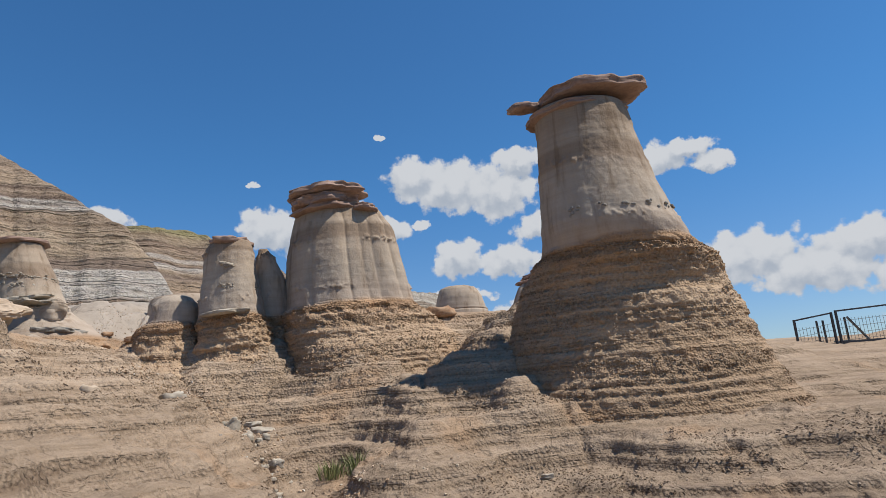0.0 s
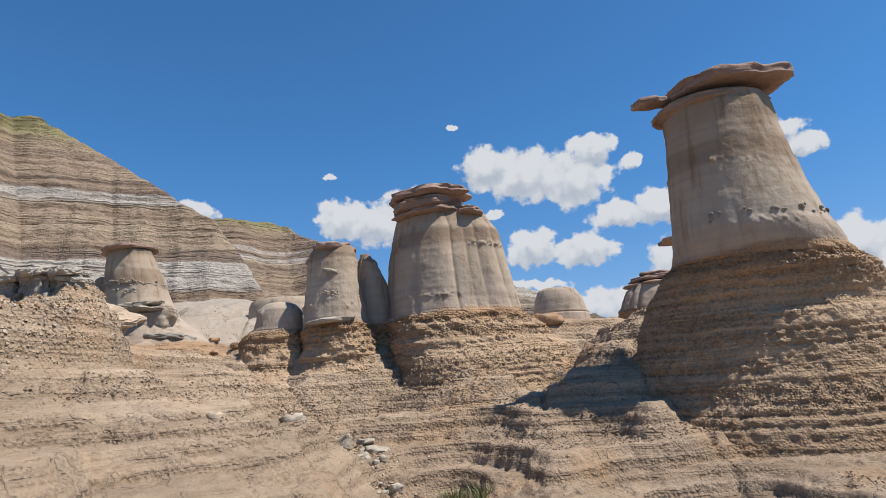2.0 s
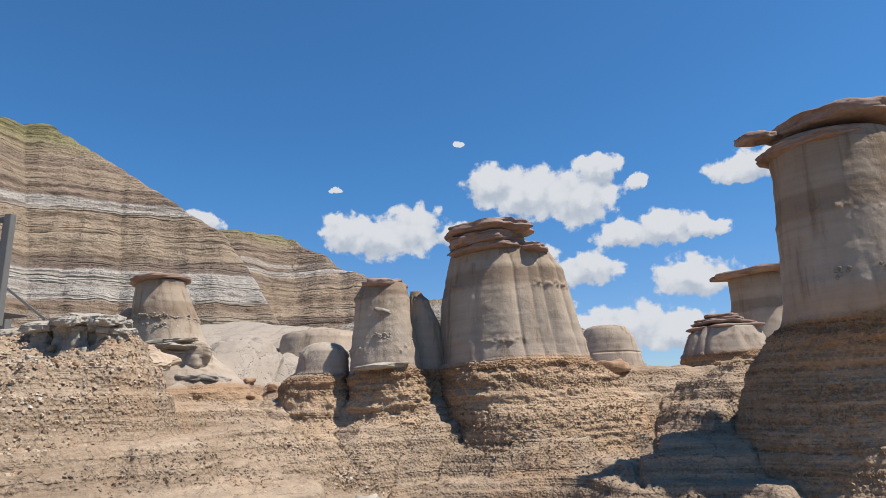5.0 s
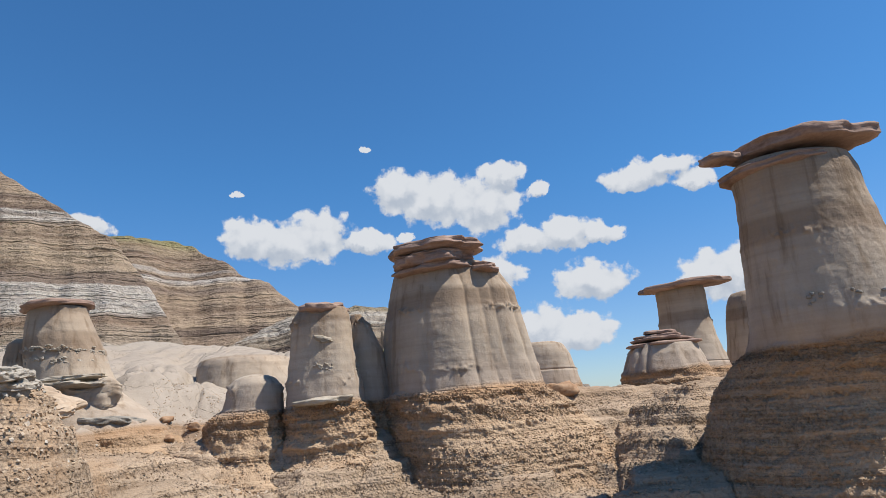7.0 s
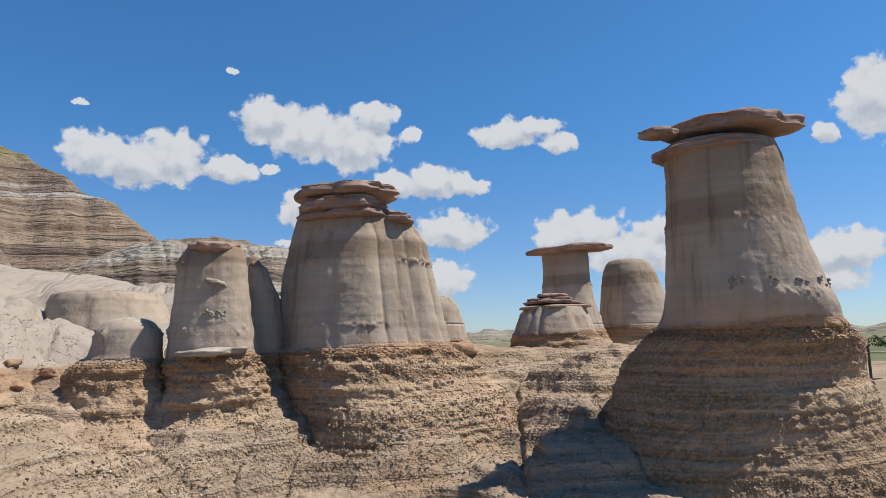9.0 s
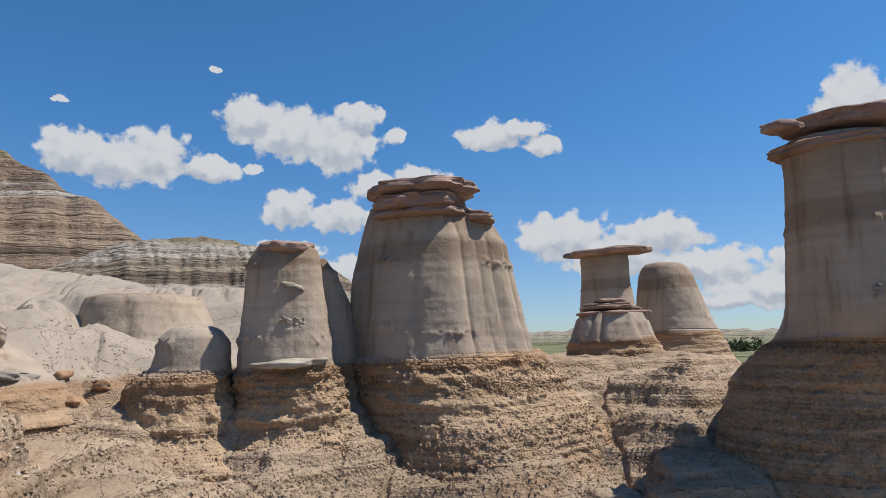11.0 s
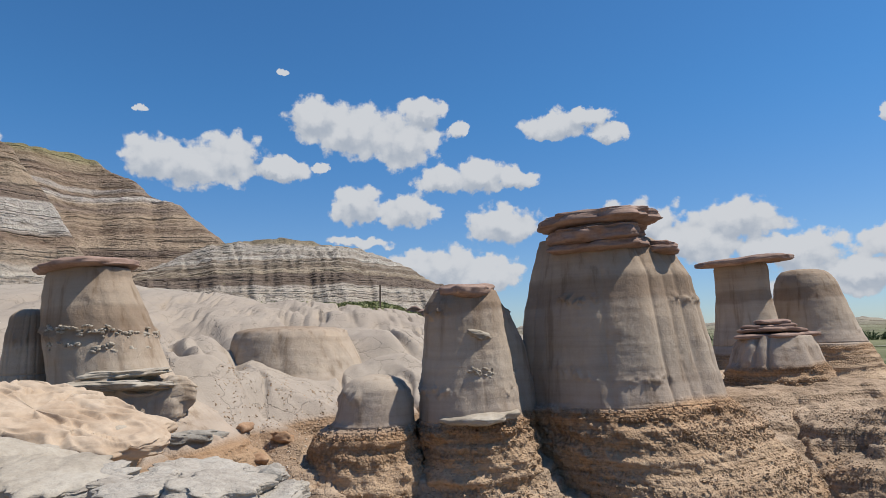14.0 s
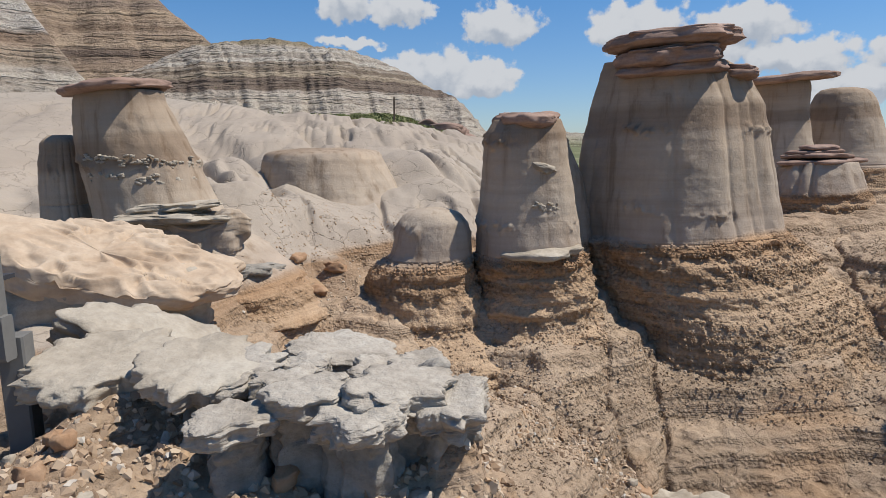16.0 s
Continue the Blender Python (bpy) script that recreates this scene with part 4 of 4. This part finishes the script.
for i, (x, y, size, mat, label) in enumerate([
        (-2.96, 9.1, 0.19, MAT_PALE, "pale angular stone lying in a gully"), (-2.6, 9.05, 0.12, MAT_PALE, "pale angular stone lying in a gully"), (-2.87, 8.9, 0.10, MAT_PALE, "small pale stone lying in a gully"),
        (-2.37, 8.6, 0.16, MAT_PALE, "pale angular stone lying in a gully"), (-3.15, 9.2, 0.09, MAT_RUST, "small rusty stone lying in a gully"), (-2.55, 8.75, 0.09, MAT_PALE, "small pale stone lying in a gully"),
        (-3.28, 6.1, 0.10, MAT_SLAB, "flat buff stone lying on bare earth"), (1.02, 6.96, 0.07, MAT_PALE, "pale stone lying on bare earth"), (0.03, 12.45, 0.30, MAT_RUST, "dark brown rounded boulder on a shelf"), (-5.7, 11.1, 0.12, MAT_RUST, "flat rusty stone beside a gully"),
        (-5.9, 11.5, 0.10, MAT_RUST, "flat rusty stone beside a gully"), (-5.5, 11.6, 0.12, MAT_RUST, "flat rusty stone beside a gully"), (-2.95, 7.2, 0.14, MAT_PALE, "pale slab of rock lying on bare earth"), (-6.0, 6.2, 0.06, MAT_RUST, "rusty stone lying below a ledge"), (-6.2, 6.35, 0.07, MAT_RUST, "rusty stone lying below a ledge"),
        (-5.62, 6.25, 0.05, MAT_PALE, "pale stone lying below a ledge"), (-5.4, 6.3, 0.05, MAT_RUST, "rusty stone lying below a ledge")]):
    loose_rock("stone", label, "stone", mat, "loose stones", centre=(x, y, at(x, y) + size * 0.15), size=(size, size * random.uniform(0.6, 0.9), size * random.uniform(0.3, 0.5)), turn=(random.uniform(-12, 12), random.uniform(-12, 12), random.uniform(0, 180)), seed=120 + i, box=0.4, rough=0.2, rings=14, sides=22)

random.seed(31)
for i in range(46):
    u = random.random() ** 0.8
    x, y = -3.45 + 1.75 * u + random.gauss(0, 0.14), 9.05 - 1.55 * u + random.gauss(0, 0.12)
    size = 0.03 + 0.075 * random.random() ** 2
    loose_rock("stone", "pale broken stone among gully rubble", "stone", MAT_PALE, "gully stones", centre=(x, y, at(x, y) + size * 0.15), size=(size, size * random.uniform(0.6, 0.9), size * random.uniform(0.35, 0.6)), turn=(random.uniform(-15, 15), random.uniform(-15, 15), random.uniform(0, 180)), seed=600 + i, box=0.3, rough=0.2, rings=10, sides=16, chip=0.3)

for i in range(26):
    x, y, size = random.uniform(-6.9, -5.2), random.uniform(6.1, 6.85), 0.025 + 0.05 * random.random() ** 2
    skin, look_of = (MAT_RUST, "rusty brown broken stone below a claystone ledge") if i % 3 else (MAT_PALE, "pale broken stone below a claystone ledge")
    loose_rock("stone", look_of, "stone", skin, "ledge rubble stones", centre=(x, y, at(x, y) + size * 0.2), size=(size, size * random.uniform(0.6, 0.9), size * random.uniform(0.4, 0.7)), turn=(random.uniform(-15, 15), random.uniform(-15, 15), random.uniform(0, 180)), seed=700 + i, box=0.3, rough=0.2, rings=10, sides=16, chip=0.3)


def crumbs(name, label, places, size, mat, rng):
    """Small angular stones at the given places, in one mesh."""
    count = len(places)
    r = size * rng.uniform(0.45, 1.0, count) ** 2 * 1.6
    base = np.array([(1, 0, -0.3), (0.3, 0.9, -0.3), (-0.8, 0.6, -0.3), (-0.8, -0.6, -0.3), (0.3, -0.9, -0.3), (0.5, 0.3, 0.6), (-0.5, 0.4, 0.7), (-0.1, -0.6, 0.6)])
    tri = np.array([(0, 1, 5), (1, 6, 5), (1, 2, 6), (2, 3, 6), (3, 7, 6), (3, 4, 7), (4, 0, 5), (4, 5, 7), (5, 6, 7), (0, 4, 3), (0, 3, 1), (1, 3, 2)])
    q = rng.normal(0, 1, (count, 4))
    q /= np.linalg.norm(q, axis=1)[:, None]
    a, b, c, d = q.T * np.array([[1.0], [0.35], [0.35], [1.0]])
    k = np.sqrt(a * a + b * b + c * c + d * d)
    a, b, c, d = a / k, b / k, c / k, d / k
    turn = np.stack([np.stack([1 - 2 * (c * c + d * d), 2 * (b * c - a * d), 2 * (b * d + a * c)], -1), np.stack([2 * (b * c + a * d), 1 - 2 * (b * b + d * d), 2 * (c * d - a * b)], -1), np.stack([2 * (b * d - a * c), 2 * (c * d + a * b), 1 - 2 * (b * b + c * c)], -1)], 1)
    v = np.einsum("nij,nkj->nki", turn, base[None] * rng.uniform(0.7, 1.3, (count, 8, 3))) * r[:, None, None] + places[:, None, :]
    f = (tri[None] + 8 * np.arange(count)[:, None, None]).reshape(-1, 3)
    me = bpy.data.meshes.new(name)
    me.from_pydata(v.reshape(-1, 3).tolist(), [], f.tolist())
    me.materials.append(mat)
    return tagged(new(name, me), label, "pebbles", kind="stuff")


def scatter(name, label, count, area, size, mat, seed, keep=None, power=2.0):
    """Small angular stones strewn in clumps over a stretch of ground."""
    rng = np.random.default_rng(seed)
    x, y = rng.uniform(area[0], area[1], count), rng.uniform(area[2], area[3], count)
    clump = vnoise(x * 0.9, y * 0.9, 0, seed) * 0.5 + 0.5
    ok = rng.uniform(0, 1, count) < clump ** power * 1.6
    if keep is not None:
        ok &= keep(x, y)
    x, y = x[ok], y[ok]
    return crumbs(name, label, np.stack([x, y, relief(x, y)], -1), size, mat, rng)


MAT_PEBBLE, pn, pb = material("mixed pebbles", 0.9)
island = pn.add("ShaderNodeNewGeometry").outputs["Random Per Island"]
pn.put(pb.inputs["Base Color"], pn.ramp(island, [(0.0, (0.20, 0.135, 0.09)), (0.35, (0.36, 0.26, 0.175)), (0.6, (0.44, 0.35, 0.26)), (0.85, (0.38, 0.25, 0.15)), (1.0, (0.50, 0.46, 0.40))]))
scatter("gravel", "mixed brown and pale gravel on bare earth", 3500, (-8.5, 4.0, 5.0, 12.5), 0.013, MAT_PEBBLE, 7)


def beds(x, y, z):
    """Crumbly beds come back at certain levels."""
    return vnoise(x * 0.3, y * 0.3, z * 4.2, 7) + 0.5 * vnoise(x * 1.2, y * 1.2, z * 9, 17)


scatter("clods", "crumbly brown mudstone clods along eroded beds", 64000, (-6.0, 4.5, 5.6, 12.4), 0.012, MAT_GROUND, 21, keep=lambda x, y: (beds(x, y, land(x, y)) > 0.12) & (land(x, y) - 0.045 * x < 3.15), power=0.7)
rng = np.random.default_rng(22)
spots = np.concatenate(CLODS)
spots = spots[(rng.uniform(0, 1, len(spots)) < 0.55) & (beds(spots[:, 0], spots[:, 1], spots[:, 2]) > 0.0)]
spots = spots[spots[:, 2] > relief(spots[:, 0], spots[:, 1]) - 0.02]
crumbs("clods", "popcorn crust of mudstone clods on hoodoo feet", spots[rng.permutation(len(spots))[:42000]], 0.0135, MAT_BEDS, rng)
scatter("gravel", "coarse rusty rubble below a rock ledge", 9000, (-7.4, -4.9, 5.2, 7.3), 0.015, MAT_PEBBLE, 8, power=1.0)
scatter("gravel", "pale rubble washed off a clay slope", 4500, (-6.3, -4.2, 10.8, 13.2), 0.011, MAT_PEBBLE, 14)
scatter("gravel", "pale rubble along a dry gully", 26000, (-4.6, -0.8, 6.0, 10.6), 0.017, MAT_PEBBLE, 9, keep=lambda x, y: crack(x, y, CRACKS[2], 0.34) > 0.10 + 0.12 * vnoise(x * 4, y * 4, 0, 77))


# ---- plants ----
def tuft(label, x, y, count, tall, spread, seed):
    rng = random.Random(seed)
    bm = bmesh.new()
    z = at(x, y)
    for _ in range(count):
        a, q = rng.uniform(0, 6.28), rng.uniform(0, spread) ** 1.0
        bx, by = x + math.cos(a) * q, y + math.sin(a) * q
        lean, h, b = rng.uniform(0.1, 0.6) * tall, tall * rng.uniform(0.5, 1.0), rng.uniform(0, 6.28)
        wx, wy = -math.sin(b) * 0.004, math.cos(b) * 0.004
        lx, ly = math.cos(a + rng.uniform(-1, 1)) * lean, math.sin(a + rng.uniform(-1, 1)) * lean
        v = [bm.verts.new(p) for p in ((bx - wx, by - wy, z - 0.02), (bx + wx, by + wy, z - 0.02), (bx + lx * 0.4 + wx, by + ly * 0.4 + wy, z + h * 0.6), (bx + lx * 0.4 - wx, by + ly * 0.4 - wy, z + h * 0.6), (bx + lx, by + ly, z + h))]
        bm.faces.new(v[:4])
        bm.faces.new((v[3], v[2], v[4]))
    me = bpy.data.meshes.new("grass_tuft")
    bm.to_mesh(me)
    bm.free()
    me.materials.append(MAT_GRASS)
    me.transform(Matrix.Translation((-x, -y, -z)))
    ob = new("grass_tuft", me)
    ob.location = (x, y, z)
    return tagged(ob, label, "grass", "grass tufts")


tuft("sparse green grass tuft beside a dry gully", -1.36, 7.95, 170, 0.22, 0.16, 1)
tuft("dry straw-coloured grass tuft beside a dry gully", -1.0, 7.35, 110, 0.26, 0.10, 2)
tuft("small dry grass tuft on bare earth", -5.3, 10.2, 60, 0.12, 0.08, 3)

# ---- steel railings ----
rail = thing("stair_railing", (-1.3, 1.15, 0.8))
p0, dr = Vector((-1.62, 1.425, 2.235)), Vector((-0.69, 0.54, 0.49))
bar("top_rail", p0 - dr * 1.4, p0 + dr * 0.32, 0.056, 0.05, MAT_STEEL, rail)
bar("lower_rail", p0 - dr * 1.4 - Vector((0.03, 0.03, 0.22)), p0 + dr * 0.3 - Vector((0.03, 0.03, 0.22)), 0.025, 0.025, MAT_STEEL, rail)
for s in (-1.3, 0.25):
    q = p0 + dr * s
    bar("post", (q.x, q.y, at(q.x, q.y) - 0.1), (q.x, q.y, q.z - 0.02), 0.05, 0.05, MAT_STEEL, rail, up=(0.66, 0.75, 0))
tagged(rail, "grey painted steel stair handrail on square posts", "railing")

deck = thing("viewing_platform", (-6.75, 7.15, 3.6))
bar("post", (-6.76, 7.14, 3.5), (-6.76, 7.14, 4.66), 0.08, 0.08, MAT_STEEL, deck, up=(1, 0, 0))
bar("edge_beam", (-6.70, 7.12, 3.56), (-8.6, 7.5, 3.56), 0.06, 0.16, MAT_STEEL, deck)
bar("deck_plate", (-7.0, 7.5, 3.672), (-8.6, 7.82, 3.672), 0.55, 0.02, MAT_DARKSTEEL, deck)
panel = bar("panel_frame", (-6.72, 7.14, 4.62), (-8.6, 7.5, 4.62), 0.05, 0.05, MAT_STEEL, deck)
bar("bottom_rail", (-6.72, 7.14, 3.85), (-8.6, 7.5, 3.85), 0.04, 0.04, MAT_STEEL, deck)
for k in range(1, 14):
    bar("mesh_wire", (-6.72 - 0.135 * k, 7.14 + 0.026 * k, 3.86), (-6.72 - 0.135 * k, 7.14 + 0.026 * k, 4.6), 0.008, 0.008, MAT_STEEL, panel, up=(1, 0, 0))
for k in range(1, 6):
    bar("mesh_wire", (-6.72, 7.14, 3.86 + 0.13 * k), (-8.6, 7.5, 3.86 + 0.13 * k), 0.008, 0.008, MAT_STEEL, panel)
bar("leg", (-6.72, 7.2, 2.6), (-6.72, 7.2, 3.55), 0.09, 0.09, MAT_STEEL, deck, up=(1, 0, 0))
bar("leg", (-8.4, 7.5, 2.6), (-8.4, 7.5, 3.55), 0.09, 0.09, MAT_STEEL, deck, up=(1, 0, 0))
tagged(deck, "grey steel viewing platform with mesh guard rail", "platform")
bar("handrail", (-7.95, 8.58, 4.2), (-7.5, 8.75, 3.8), 0.03, 0.03, MAT_STEEL, deck)
bar("leg", (-7.5, 8.75, 2.9), (-7.5, 8.75, 3.8), 0.03, 0.03, MAT_STEEL, deck, up=(1, 0, 0))

# ---- right-hand fence ----
fence = thing("fence", (9.9, 16.0, 1.8))
FENCE_TOP = [(8.88, 2.68), (9.84, 2.80), (9.96, 2.84), (11.36, 2.90), (12.1, 2.94)]
for x, z in FENCE_TOP:
    bar("post", (x, 16, 1.5), (x, 16, z), 0.05, 0.05, MAT_DARKSTEEL, fence, up=(1, 0, 0))
for x, z in ((9.48, 2.62), (9.64, 2.62), (10.2, 2.66)):
    bar("post", (x, 16.08, 1.5), (x, 16.08, z), 0.04, 0.04, MAT_DARKSTEEL, fence, up=(1, 0, 0))
for (x0, z0), (x1, z1) in ((FENCE_TOP[0], FENCE_TOP[1]), (FENCE_TOP[2], FENCE_TOP[3]), (FENCE_TOP[3], FENCE_TOP[4])):
    panel = bar("panel_frame", (x0, 16, z0 - 0.02), (x1, 16, z1 - 0.02), 0.04, 0.04, MAT_DARKSTEEL, fence)
    for drop in (0.28, 0.44, 0.6, 0.76):
        bar("mesh_wire", (x0, 16, z0 - drop), (x1, 16, z1 - drop), 0.009, 0.009, MAT_STEEL, panel)
    for k in range(1, int((x1 - x0) / 0.09)):
        bar("mesh_wire", (x0 + 0.09 * k, 16, 1.86), (x0 + 0.09 * k, 16, z0 - 0.2), 0.007, 0.007, MAT_STEEL, panel, up=(1, 0, 0))
bar("strut", (10.24, 16.04, 2.66), (10.8, 16.04, 1.9), 0.055, 0.04, MAT_STEEL, fence)
bar("kick_board", (8.88, 16, 1.9), (9.84, 16, 1.9), 0.03, 0.13, MAT_DARKSTEEL, fence)
bar("kick_board", (10.0, 16, 1.98), (14.0, 16, 1.98), 0.03, 0.18, MAT_DARKSTEEL, fence)
bar("post", (12.1, 16.05, 2.9), (12.0, 16.05, 3.12), 0.04, 0.04, MAT_DARKSTEEL, fence, up=(0, 1, 0))
tagged(fence, "dark steel fence with mesh panels and open gate posts", "fence")

pole = thing("marker_pole", (-3.48, 24.0, at(-3.48, 24)))
bar("shaft", (-3.48, 24, at(-3.48, 24) - 0.1), (-3.47, 24, 5.65), 0.05, 0.05, MAT_WOOD, pole, up=(1, 0, 0))
tagged(pole, "thin dark wooden pole standing in pale clay", "pole")

# ---- far things ----
def blades(name, label, category, spots, size, mat, seed, lift=1.0):
    """Many leaf-like triangles in one mesh: spots are (x, y, z, radius, height, count)."""
    rng = np.random.default_rng(seed)
    verts, faces, n0 = [], [], 0
    for x, y, z, radius, high, count in spots:
        u = rng.normal(0, 1, (count, 3))
        u /= np.linalg.norm(u, axis=1)[:, None]
        q = rng.uniform(0.3, 1, (count, 1)) ** 0.5 * u * [radius, radius, high / 2] * (1 + 0.3 * np.sin(5 * u[:, :1] + 3 * u[:, 2:]))
        q += [x, y, z + high / 2]
        tri = q[:, None, :] + rng.normal(0, size, (count, 3, 3))
        verts.append(tri.reshape(-1, 3))
        faces.append(np.arange(count * 3).reshape(-1, 3) + n0)
        n0 += count * 3
    me = bpy.data.meshes.new(name)
    me.from_pydata(np.concatenate(verts).tolist(), [], np.concatenate(faces).tolist())
    me.materials.append(mat)
    return tagged(new(name, me), label, category, kind="stuff")


rng = np.random.default_rng(4)
spots = []
for k in range(70):
    a, d = math.radians(rng.uniform(28, 62)), rng.uniform(560, 680)
    x, y = math.sin(a) * d, math.cos(a) * d
    spots.append((x, y, float(land(np.array([x]), np.array([y]))[0]) - 1, rng.uniform(4, 9), rng.uniform(6, 13), 160))
blades("woods", "dark green cottonwoods along the far river", "trees", spots, 0.9, MAT_TREE, 5)
gxs, gys = rng.normal(-3.1, 1.2, 2600), rng.normal(27.0, 1.2, 2600)
spots = [(x, y, z - 0.03, 0.14, 0.07, 12) for x, y, z in zip(gxs, gys, relief(gxs, gys))]
blades("grass", "low green grass on a small knoll", "grass", spots, 0.03, MAT_GRASS, 6)
spots = []
for k in range(260):
    a, d = math.radians(rng.uniform(30, 60)), rng.uniform(60, 260)
    x, y = math.sin(a) * d, math.cos(a) * d
    spots.append((x, y, at(x, y) - 0.05, rng.uniform(0.4, 1.4), rng.uniform(0.4, 1.3), 40))
blades("bushes", "green sagebrush scattered over the valley floor", "bushes", spots, 0.18, MAT_TREE, 7)

MAT_ROAD, rn, rb = material("pale gravel road", 0.95)
rn.put(rb.inputs["Base Color"], rn.mix(rn.noise(rn.add("ShaderNodeNewGeometry").outputs["Position"], 0.4, 4.0), (0.36, 0.33, 0.29), (0.48, 0.45, 0.40)))
along = np.linspace(-120, 420, 60)
mid_x, mid_y = 255 + along * 0.79, 330 - along * 0.61
road = grid_mesh("road", np.stack([np.stack([mid_x + k * 0.61, mid_y + k * 0.79, land(mid_x, mid_y) + 0.35 - 0.05 * k / 4], -1) for k in (-5, 0, 5)]))
road.materials.append(MAT_ROAD)
tagged(new("road", road), "pale gravel road crossing the green valley", "road", kind="structure")

for i, (x, y, size) in enumerate([(-1.6, 25.5, 0.55), (-0.9, 26.2, 0.45), (-2.1, 26.4, 0.5), (-0.4, 25.2, 0.35), (-1.2, 27.2, 0.6)]):
    loose_rock("boulder", "tan layered boulder on a grassy rise", "rock", MAT_CAP, "far boulders", centre=(x, y, at(x, y) + size * 0.25), size=(size, size * 0.8, size * 0.5), turn=(0, 0, 40 * i), seed=160 + i, rough=0.2, layer=0.06, rings=18, sides=26)
